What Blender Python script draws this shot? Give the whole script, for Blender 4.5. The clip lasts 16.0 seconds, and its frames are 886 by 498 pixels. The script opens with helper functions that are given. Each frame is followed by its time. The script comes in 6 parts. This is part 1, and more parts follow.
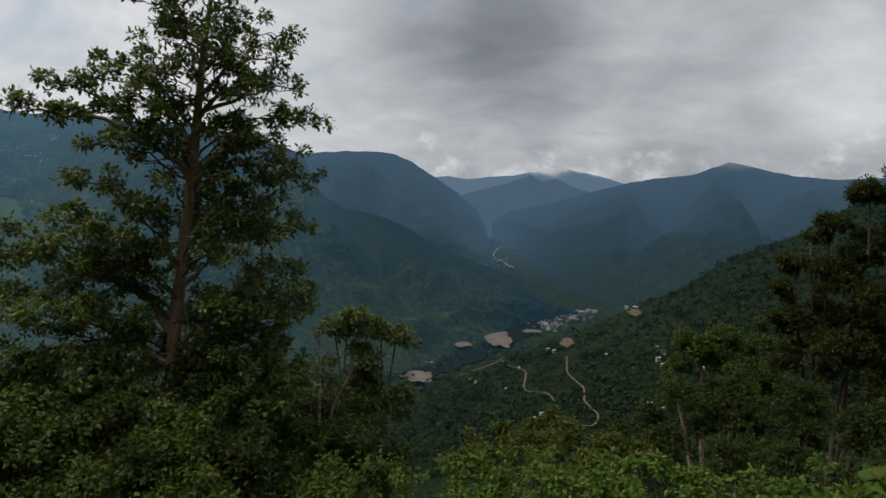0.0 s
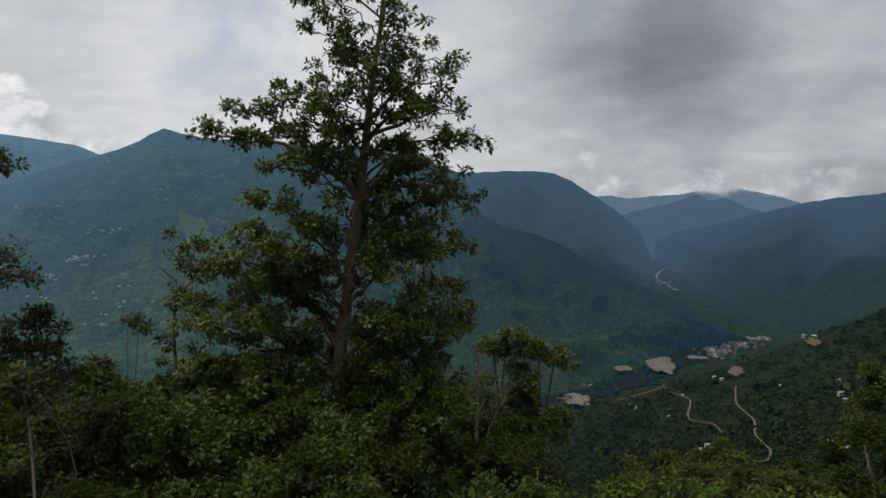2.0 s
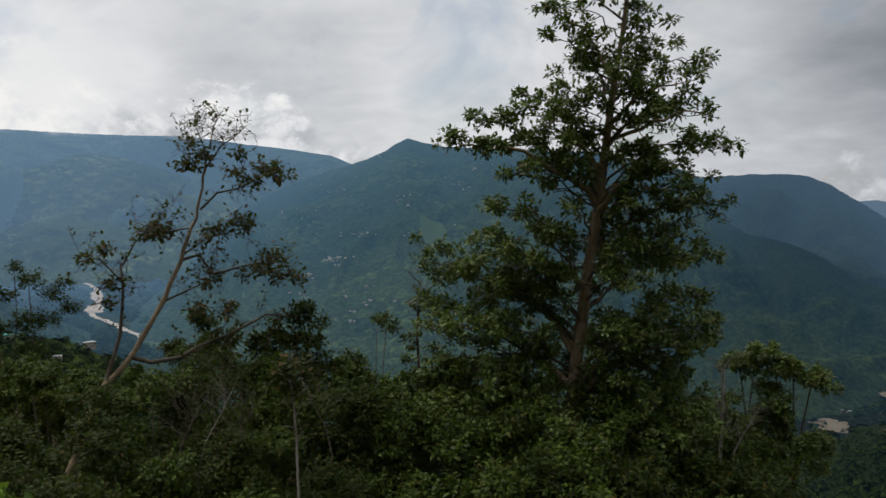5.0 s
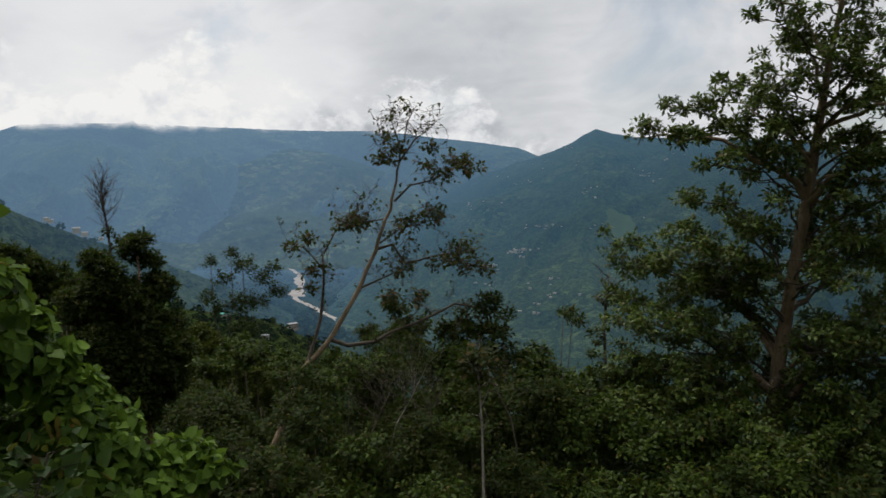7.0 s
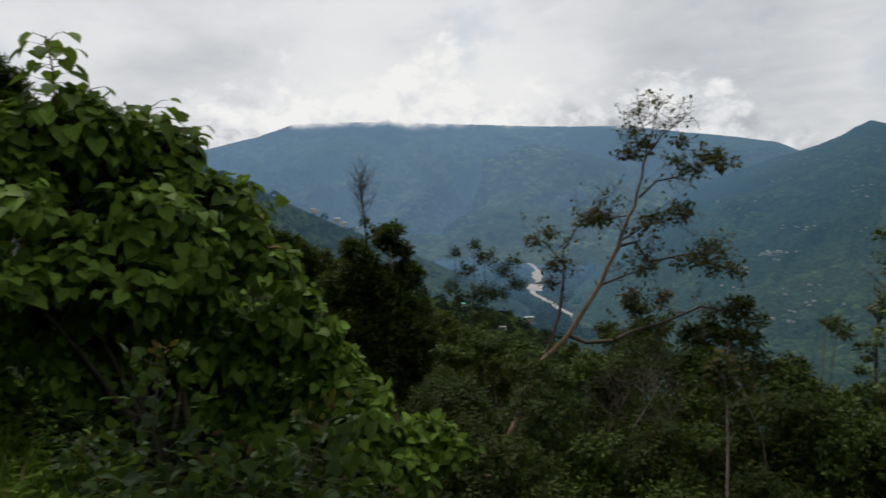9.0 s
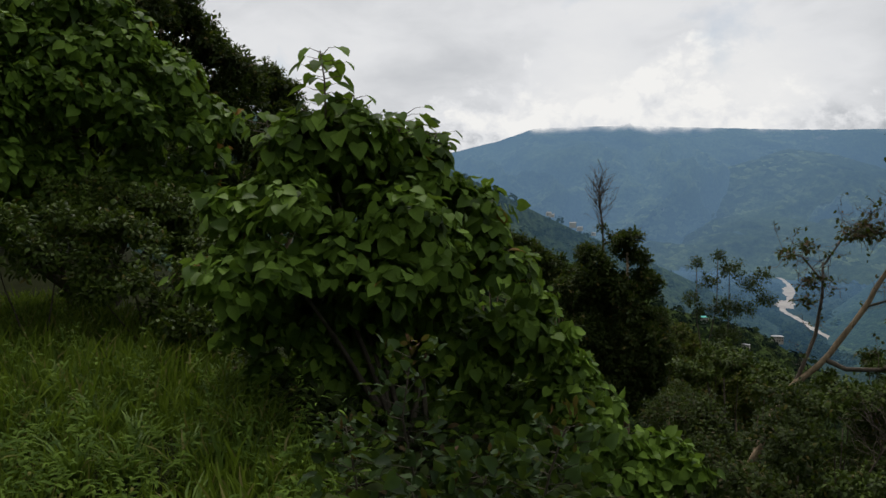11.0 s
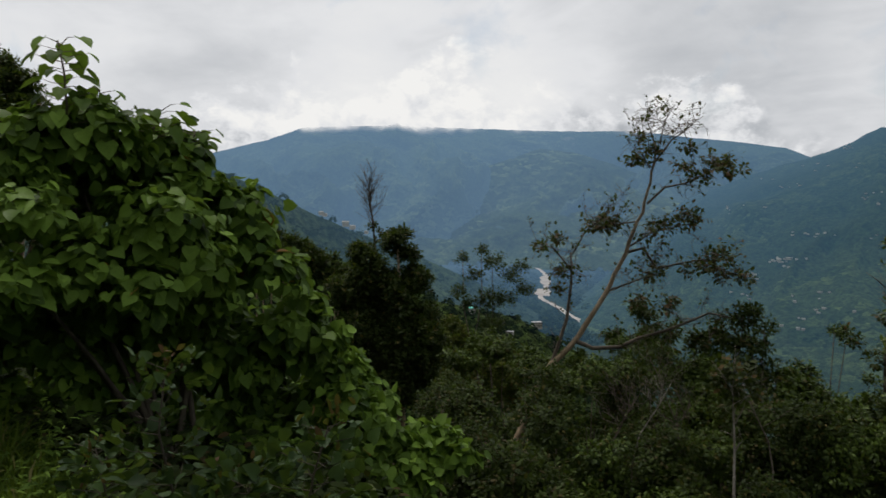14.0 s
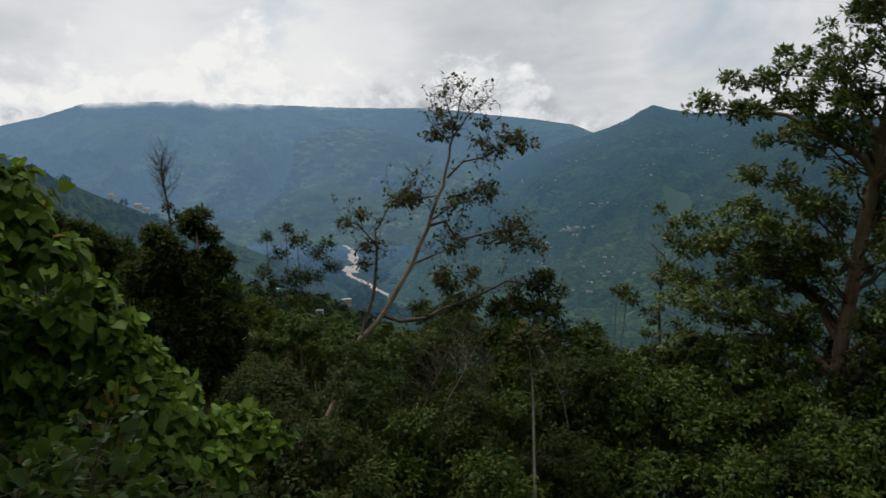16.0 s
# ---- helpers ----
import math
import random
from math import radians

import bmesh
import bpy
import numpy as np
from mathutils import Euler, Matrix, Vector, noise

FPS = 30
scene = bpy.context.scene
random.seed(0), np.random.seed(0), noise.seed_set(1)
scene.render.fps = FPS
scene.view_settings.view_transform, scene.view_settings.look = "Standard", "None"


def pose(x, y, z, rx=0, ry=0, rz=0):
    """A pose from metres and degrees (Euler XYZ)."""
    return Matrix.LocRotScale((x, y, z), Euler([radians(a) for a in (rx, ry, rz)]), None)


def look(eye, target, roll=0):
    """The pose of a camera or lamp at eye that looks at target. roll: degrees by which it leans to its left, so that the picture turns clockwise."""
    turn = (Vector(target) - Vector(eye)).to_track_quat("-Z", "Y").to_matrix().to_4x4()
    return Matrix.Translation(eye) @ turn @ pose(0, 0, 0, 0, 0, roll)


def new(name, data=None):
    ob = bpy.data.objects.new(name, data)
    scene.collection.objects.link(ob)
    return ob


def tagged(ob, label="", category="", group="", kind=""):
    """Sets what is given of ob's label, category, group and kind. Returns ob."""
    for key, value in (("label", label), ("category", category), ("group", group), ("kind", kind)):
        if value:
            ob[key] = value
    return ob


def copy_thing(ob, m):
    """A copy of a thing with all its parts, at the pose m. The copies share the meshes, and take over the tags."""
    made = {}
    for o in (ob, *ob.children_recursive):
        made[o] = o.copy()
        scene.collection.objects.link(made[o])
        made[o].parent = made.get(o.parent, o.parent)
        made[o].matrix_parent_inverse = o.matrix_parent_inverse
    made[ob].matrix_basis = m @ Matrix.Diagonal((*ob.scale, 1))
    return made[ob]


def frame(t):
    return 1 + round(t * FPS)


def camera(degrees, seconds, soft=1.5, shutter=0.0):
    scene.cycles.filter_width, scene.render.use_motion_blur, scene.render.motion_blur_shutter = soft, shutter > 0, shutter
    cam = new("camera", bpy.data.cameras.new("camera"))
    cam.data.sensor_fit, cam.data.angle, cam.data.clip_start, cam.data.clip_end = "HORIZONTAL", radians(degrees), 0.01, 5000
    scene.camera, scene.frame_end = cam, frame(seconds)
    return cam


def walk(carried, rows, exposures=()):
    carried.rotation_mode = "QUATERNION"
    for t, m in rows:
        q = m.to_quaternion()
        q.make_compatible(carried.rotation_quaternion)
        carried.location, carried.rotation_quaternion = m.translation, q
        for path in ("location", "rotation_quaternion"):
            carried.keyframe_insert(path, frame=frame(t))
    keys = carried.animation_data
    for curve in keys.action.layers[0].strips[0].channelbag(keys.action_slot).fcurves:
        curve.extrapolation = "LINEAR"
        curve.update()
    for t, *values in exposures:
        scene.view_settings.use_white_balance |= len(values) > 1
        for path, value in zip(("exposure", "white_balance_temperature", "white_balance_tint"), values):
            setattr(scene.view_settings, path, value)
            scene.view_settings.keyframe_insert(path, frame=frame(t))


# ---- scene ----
cam = camera(59.4, 16.0, soft=1.5, shutter=0.33)
# t, x, y, z, yaw, pitch, roll
ROWS = [
    (0.0, 0.000, 0.000, 1.600, 0.00, -6.47, 0.72), (0.5, -0.005, 0.007, 1.599, 2.49, -6.21, 0.80),
    (1.0, -0.005, 0.004, 1.605, 5.73, -5.61, 0.80), (1.5, -0.009, -0.007, 1.603, 9.26, -5.46, 0.72),
    (2.0, -0.015, -0.013, 1.610, 11.72, -5.14, 0.33), (2.5, -0.019, -0.017, 1.605, 13.91, -5.30, -0.10),
    (3.0, -0.019, -0.022, 1.611, 16.40, -4.77, -0.63), (3.5, -0.021, -0.027, 1.598, 21.46, -4.96, -0.85),
    (3.7, -0.036, -0.036, 1.594, 22.50, -4.64, -0.53), (5.8, -0.110, -0.017, 1.634, 34.43, -5.24, -0.37),
    (6.0, -0.113, -0.018, 1.622, 36.12, -5.28, -0.31), (6.5, -0.131, -0.014, 1.623, 39.50, -5.12, -0.46),
    (7.0, -0.146, -0.025, 1.623, 42.44, -5.26, -0.44), (7.5, -0.169, -0.027, 1.619, 45.70, -5.48, -0.12),
    (8.0, -0.162, -0.042, 1.621, 49.57, -5.49, -0.10), (8.5, -0.171, -0.044, 1.620, 53.72, -5.44, 0.01),
    (9.0, -0.175, -0.053, 1.620, 59.98, -5.49, -0.20), (9.5, -0.189, -0.065, 1.615, 68.25, -6.10, -0.20),
    (10.0, -0.200, -0.074, 1.616, 73.27, -6.24, 0.10), (10.2, -0.195, -0.077, 1.618, 74.72, -6.11, 0.13),
    (11.2, -0.178, -0.083, 1.626, 77.30, -5.20, 0.65), (12.3, -0.160, -0.086, 1.630, 73.20, -4.48, 1.12),
    (12.5, -0.158, -0.084, 1.630, 72.04, -4.43, 1.00), (13.0, -0.151, -0.076, 1.633, 68.46, -4.55, 0.56),
    (13.5, -0.152, -0.065, 1.633, 64.42, -4.54, 0.04), (14.0, -0.159, -0.051, 1.629, 60.58, -5.19, 0.21),
    (14.5, -0.165, -0.040, 1.621, 56.96, -5.66, -0.50), (15.0, -0.151, -0.029, 1.624, 53.12, -6.07, -0.19),
    (15.5, -0.145, -0.022, 1.622, 49.78, -6.26, -0.17), (16.0, -0.155, -0.010, 1.614, 46.35, -6.90, -0.48)]


def aimed(x, y, z, yaw, pitch, roll):
    return pose(x, y, z, 0, 0, yaw) @ pose(0, 0, 0, 90 + pitch) @ pose(0, 0, 0, 0, 0, roll)


walk(cam, [(row[0], aimed(*row[1:])) for row in ROWS])
scene.view_settings.exposure = 0.0

EYE = Vector((0, 0, 1.6))


def ray(az, el):
    """Unit vector: az degrees to the left of +y, el degrees up."""
    a, e = radians(az), radians(el)
    return Vector((-math.sin(a) * math.cos(e), math.cos(a) * math.cos(e), math.sin(e)))


def at(az, el, d, eye=EYE):
    return eye + ray(az, el) * d


# ---- nodes ----
def node(nt, kind, ins=None, **props):
    n = nt.nodes.new("ShaderNode" + kind)
    if "operation" in props:
        n.operation = props["operation"]
    if "use_clamp" in props:
        n.use_clamp = props["use_clamp"]
    if "interpolation_type" in props:
        n.interpolation_type = props["interpolation_type"]
    for k, v in (ins or {}).items():
        if isinstance(v, bpy.types.NodeSocket):
            nt.links.new(v, n.inputs[k])
        else:
            n.inputs[k].default_value = v
    return n


def maths(nt, op, a, b=0.0, clamp=False):
    return node(nt, "Math", {0: a, 1: b}, operation=op, use_clamp=clamp).outputs[0]


def ramp(nt, fac, stops):
    n = node(nt, "ValToRGB", {0: fac})
    els = n.color_ramp.elements
    while len(els) < len(stops):
        els.new(0.5)
    for e, (p, c) in zip(els, stops):
        e.position = p
        e.color = (c, c, c, 1) if isinstance(c, (int, float)) else (*c, 1)
    return n.outputs[0]


def mixc(nt, fac, a, b, blend="MIX"):
    n = nt.nodes.new("ShaderNodeMix")
    n.data_type, n.blend_type = "RGBA", blend
    for i, v in ((0, fac), (6, a), (7, b)):
        if isinstance(v, bpy.types.NodeSocket):
            nt.links.new(v, n.inputs[i])
        else:
            n.inputs[i].default_value = (*v, 1) if isinstance(v, tuple) and len(v) == 3 else v
    return n.outputs[2]


def noise_tex(nt, vec, scale, detail=4.0, rough=0.55, distort=0.0):
    return node(nt, "TexNoise", {"Vector": vec, "Scale": scale, "Detail": detail, "Roughness": rough, "Distortion": distort}).outputs[0]


# ---- sky: broken overcast, brighter to the west ----
SUN_AZ, SUN_EL = 95, 62
world = bpy.data.worlds.new("sky")
scene.world = world
world.use_nodes = True
wt = world.node_tree
wt.nodes.clear()
nishita = node(wt, "TexSky")
nishita.sky_type, nishita.sun_disc = "NISHITA", False
nishita.sun_elevation, nishita.sun_rotation = radians(SUN_EL), radians(-SUN_AZ)
clear = nishita.outputs[0]
clear = node(wt, "VectorMath", {0: clear, 1: (0.09, 0.09, 0.09)}, operation="MULTIPLY").outputs[0]
geo = node(wt, "TexCoord").outputs["Generated"]
xyz = node(wt, "SeparateXYZ", {0: geo})
stretch = node(wt, "VectorMath", {0: geo, 1: (1, 1, 1.35)}, operation="MULTIPLY").outputs[0]


def lobe(az, el, width):
    """1 in the direction given, falling off to 0 over width degrees."""
    d = node(wt, "VectorMath", {0: geo, 1: ray(az, el)}, operation="DOT_PRODUCT").outputs["Value"]
    n = node(wt, "MapRange", {"Value": d, "From Min": math.cos(radians(width)), "From Max": 1.0}, interpolation_type="SMOOTHSTEP")
    return n.outputs[0]


flat = node(wt, "VectorMath", {0: geo, "Scale": maths(wt, "DIVIDE", 1.0, maths(wt, "ADD", maths(wt, "MAXIMUM", xyz.outputs[2], 0.0), 0.32))}, operation="SCALE").outputs[0]


def add_to(b, value, weight):
    return maths(wt, "ADD", b, maths(wt, "MULTIPLY", value, weight))


# the high layer, seen flat from below: long soft bands towards the horizon
bank = lobe(58, 5, 32)
bright = maths(wt, "ADD", maths(wt, "MULTIPLY", lobe(62, 7, 80), 0.23), 0.435)
bright = maths(wt, "ADD", bright, maths(wt, "MULTIPLY", maths(wt, "MAXIMUM", maths(wt, "SUBTRACT", xyz.outputs[2], 0.35), 0.0), 0.35))
for size, detail, twist, weight in ((1.3, 4, 0.6, 0.34), (3.6, 8, 0.6, 0.24), (9.0, 6, 0.3, 0.07)):
    bright = add_to(bright, maths(wt, "SUBTRACT", noise_tex(wt, flat, size, detail, 0.55, twist), 0.5), weight)
tufts = noise_tex(wt, stretch, 22.0, 8, 0.58, 0.2)
bright = add_to(bright, maths(wt, "SUBTRACT", tufts, 0.5), 0.05)


# heaped clouds along the ranges: rounded heads, lit from the south-west and above
def heap(vec):
    warp = node(wt, "VectorMath", {0: node(wt, "TexNoise", {"Vector": vec, "Scale": 8.0, "Detail": 6.0, "Roughness": 0.6}).outputs["Color"], 1: (0.15, 0.15, 0.15)}, operation="MULTIPLY").outputs[0]
    warp = node(wt, "VectorMath", {0: vec, 1: warp}, operation="ADD").outputs[0]
    cell = node(wt, "TexVoronoi", {"Vector": warp, "Scale": 9.0, "Detail": 4.0, "Roughness": 0.5, "Lacunarity": 2.4})
    cell.normalize = True
    puffs = maths(wt, "SUBTRACT", 1.0, cell.outputs["Distance"])
    return maths(wt, "ADD", maths(wt, "MULTIPLY", puffs, 0.55), maths(wt, "MULTIPLY", noise_tex(wt, vec, 9.0, 8, 0.55), 0.45))


toward = node(wt, "VectorMath", {0: stretch, 1: ray(78, 50) * 0.024}, operation="ADD").outputs[0]
head = heap(stretch)
relief = maths(wt, "SUBTRACT", head, heap(toward))
cover_by = maths(wt, "ADD", maths(wt, "SUBTRACT", head, 0.62), maths(wt, "MULTIPLY", maths(wt, "SUBTRACT", maths(wt, "ADD", maths(wt, "MULTIPLY", bank, 0.12), 0.012), xyz.outputs[2]), 2.4))
massed = node(wt, "MapRange", {"Value": cover_by, "From Min": -0.03, "From Max": 0.10}, interpolation_type="SMOOTHSTEP").outputs[0]
massed = maths(wt, "MULTIPLY", massed, maths(wt, "ADD", maths(wt, "MULTIPLY", lobe(60, 4, 42), 1.0, True), 0.6, True))
lit = maths(wt, "ADD", maths(wt, "MULTIPLY", bank, 0.20), 0.58)
lit = add_to(lit, relief, 2.4)
lit = add_to(lit, maths(wt, "SUBTRACT", head, 0.62), 1.0)
bright = maths(wt, "ADD", maths(wt, "MULTIPLY", bright, maths(wt, "SUBTRACT", 1.0, massed)), maths(wt, "MULTIPLY", lit, massed))
for az, el, width, weight in [(61, 7, 11, .10), (53, 8.5, 8, .06), (68, 5, 7, .08), (41, 6.5, 9, -.08), (-1, 11.0, 9, -.13), (-7, 8, 7, -.09), (-26.5, 5.5, 6, .15), (-15, 5.5, 8, .06), (-6, 1.5, 14, -.06), (-20, 1.0, 9, -.05), (-10.5, 1.0, 3.5, .08), (-4, 0.6, 2.5, .06)]:
    bright = add_to(bright, lobe(az, el, width), weight)
cloud = ramp(wt, bright, [(0.0, (0.10, 0.112, 0.13)), (0.25, (0.23, 0.25, 0.28)), (0.5, (0.48, 0.50, 0.53)), (0.72, (0.745, 0.755, 0.775)), (0.95, (0.885, 0.88, 0.865))])
cover = ramp(wt, noise_tex(wt, stretch, 5.0, 6, 0.55, 0.4), [(0.33, 0.55), (0.44, 1.0)])
skycol = mixc(wt, cover, clear, cloud)
below = ramp(wt, maths(wt, "ADD", maths(wt, "MULTIPLY", xyz.outputs[2], 4.0), 0.5), [(0.0, 0.0), (0.35, 1.0)])
skycol = mixc(wt, below, (0.05, 0.065, 0.06), skycol)
back = node(wt, "Background", {0: skycol, 1: 1.0})
wt.links.new(back.outputs[0], node(wt, "OutputWorld").inputs[0])

sun = bpy.data.lights.new("sun", "SUN")
sun.energy, sun.angle, sun.color = 1.5, radians(20), (1.0, 0.95, 0.88)
new("sun", sun).matrix_world = look(ray(SUN_AZ, SUN_EL) * 50, (0, 0, 0))


# ---- materials ----
def material(name):
    m = bpy.data.materials.new(name)
    m.use_nodes = True
    nt = m.node_tree
    nt.nodes.clear()
    return m, nt, node(nt, "OutputMaterial")


def leaf_material(name, dark, light, odd, odd_share=0.06, rough=0.6, thin=0.25, gloss=0.14):
    """Green leaves that differ one from another; a few have turned."""
    m, nt, out = material(name)
    g = node(nt, "NewGeometry")
    isl = g.outputs["Random Per Island"]
    pos = g.outputs["Position"]
    patch = noise_tex(nt, pos, 1.1, 3)
    tone = maths(nt, "ADD", maths(nt, "MULTIPLY", isl, 0.65), maths(nt, "MULTIPLY", patch, 0.45))
    col = mixc(nt, ramp(nt, tone, [(0.2, 0.0), (0.9, 1.0)]), dark, light)
    pick = maths(nt, "FRACT", maths(nt, "MULTIPLY", isl, 37.7))
    col = mixc(nt, maths(nt, "LESS_THAN", pick, odd_share), col, odd)
    grain = noise_tex(nt, pos, 60.0, 3)
    col = mixc(nt, 0.35, col, ramp(nt, grain, [(0.3, 0.35), (0.7, 1.0)]), "MULTIPLY")
    bump = node(nt, "Bump", {"Height": grain, "Strength": 0.25, "Distance": 0.004}).outputs[0]
    p = node(nt, "BsdfPrincipled", {"Base Color": col, "Roughness": rough, "Specular IOR Level": gloss, "Normal": bump})
    tr = node(nt, "BsdfTranslucent", {"Color": mixc(nt, 0.5, col, (0.16, 0.24, 0.02))})
    mix = node(nt, "MixShader", {0: thin, 1: p.outputs[0], 2: tr.outputs[0]})
    nt.links.new(mix.outputs[0], out.inputs[0])
    return m


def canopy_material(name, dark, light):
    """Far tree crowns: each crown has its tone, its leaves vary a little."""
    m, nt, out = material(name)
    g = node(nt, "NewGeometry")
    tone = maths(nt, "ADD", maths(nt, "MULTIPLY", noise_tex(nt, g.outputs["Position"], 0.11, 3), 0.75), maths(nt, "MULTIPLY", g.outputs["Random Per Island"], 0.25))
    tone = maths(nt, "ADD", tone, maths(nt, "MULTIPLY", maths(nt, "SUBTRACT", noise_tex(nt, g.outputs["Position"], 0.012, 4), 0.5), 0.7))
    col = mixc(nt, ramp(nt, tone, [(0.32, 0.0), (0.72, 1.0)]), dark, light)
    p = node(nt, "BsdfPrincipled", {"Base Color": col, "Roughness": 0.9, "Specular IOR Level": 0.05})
    # haze painted over the crowns as a glow that grows with distance
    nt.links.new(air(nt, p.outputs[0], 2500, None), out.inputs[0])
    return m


def bark_material(name, dark, light, scale=6.0):
    m, nt, out = material(name)
    pos = node(nt, "NewGeometry").outputs["Position"]
    v = node(nt, "VectorMath", {0: pos, 1: (1, 1, 0.3)}, operation="MULTIPLY").outputs[0]
    n1, n2 = noise_tex(nt, v, scale * 4, 6, 0.65), noise_tex(nt, pos, scale * 0.4, 3)
    f = maths(nt, "ADD", maths(nt, "MULTIPLY", n1, 0.6), maths(nt, "MULTIPLY", n2, 0.5))
    col = mixc(nt, ramp(nt, f, [(0.35, 0.0), (0.75, 1.0)]), dark, light)
    bump = node(nt, "Bump", {"Height": n1, "Strength": 0.7, "Distance": 0.02}).outputs[0]
    p = node(nt, "BsdfPrincipled", {"Base Color": col, "Roughness": 0.88, "Specular IOR Level": 0.2, "Normal": bump})
    nt.links.new(p.outputs[0], out.inputs[0])
    return m


def plain_material(name, col, rough=0.8, var=0.3, scale=3.0, metal=0.0):
    m, nt, out = material(name)
    pos = node(nt, "NewGeometry").outputs["Position"]
    f = noise_tex(nt, pos, scale, 5, 0.6)
    dark = tuple(c * (1 - var) for c in col)
    c = mixc(nt, ramp(nt, f, [(0.3, 0.0), (0.7, 1.0)]), dark, col)
    bump = node(nt, "Bump", {"Height": f, "Strength": 0.3, "Distance": 0.05}).outputs[0]
    p = node(nt, "BsdfPrincipled", {"Base Color": c, "Roughness": rough, "Metallic": metal, "Specular IOR Level": 0.5 if rough < 0.9 else 0.03, "Normal": bump})
    nt.links.new(p.outputs[0], out.inputs[0])
    return m


# haze painted as glow: the light scattered by the air, east to west: before the first ranges, and far off
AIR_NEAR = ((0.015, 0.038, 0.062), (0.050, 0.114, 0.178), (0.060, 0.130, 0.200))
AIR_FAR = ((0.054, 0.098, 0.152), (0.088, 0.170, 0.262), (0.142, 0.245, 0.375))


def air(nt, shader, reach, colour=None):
    """Distant backdrop: haze painted in as emission, the light that the air between scatters, growing with the distance
    from the viewpoint;
    the east lies under the dark cloud, the west under the bright one."""
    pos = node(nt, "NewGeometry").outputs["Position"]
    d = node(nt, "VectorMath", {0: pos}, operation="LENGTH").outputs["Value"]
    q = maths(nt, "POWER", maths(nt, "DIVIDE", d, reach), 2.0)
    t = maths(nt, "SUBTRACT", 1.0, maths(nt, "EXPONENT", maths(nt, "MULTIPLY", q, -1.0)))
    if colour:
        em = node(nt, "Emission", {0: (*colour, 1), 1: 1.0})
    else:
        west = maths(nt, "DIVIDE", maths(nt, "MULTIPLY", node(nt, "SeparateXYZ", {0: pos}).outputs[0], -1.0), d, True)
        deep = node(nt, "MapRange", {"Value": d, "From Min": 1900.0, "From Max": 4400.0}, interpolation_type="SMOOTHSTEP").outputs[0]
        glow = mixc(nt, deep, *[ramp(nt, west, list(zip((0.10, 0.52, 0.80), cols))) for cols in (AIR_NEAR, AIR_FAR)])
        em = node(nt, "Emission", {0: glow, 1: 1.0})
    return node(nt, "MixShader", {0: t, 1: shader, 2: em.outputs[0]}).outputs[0]


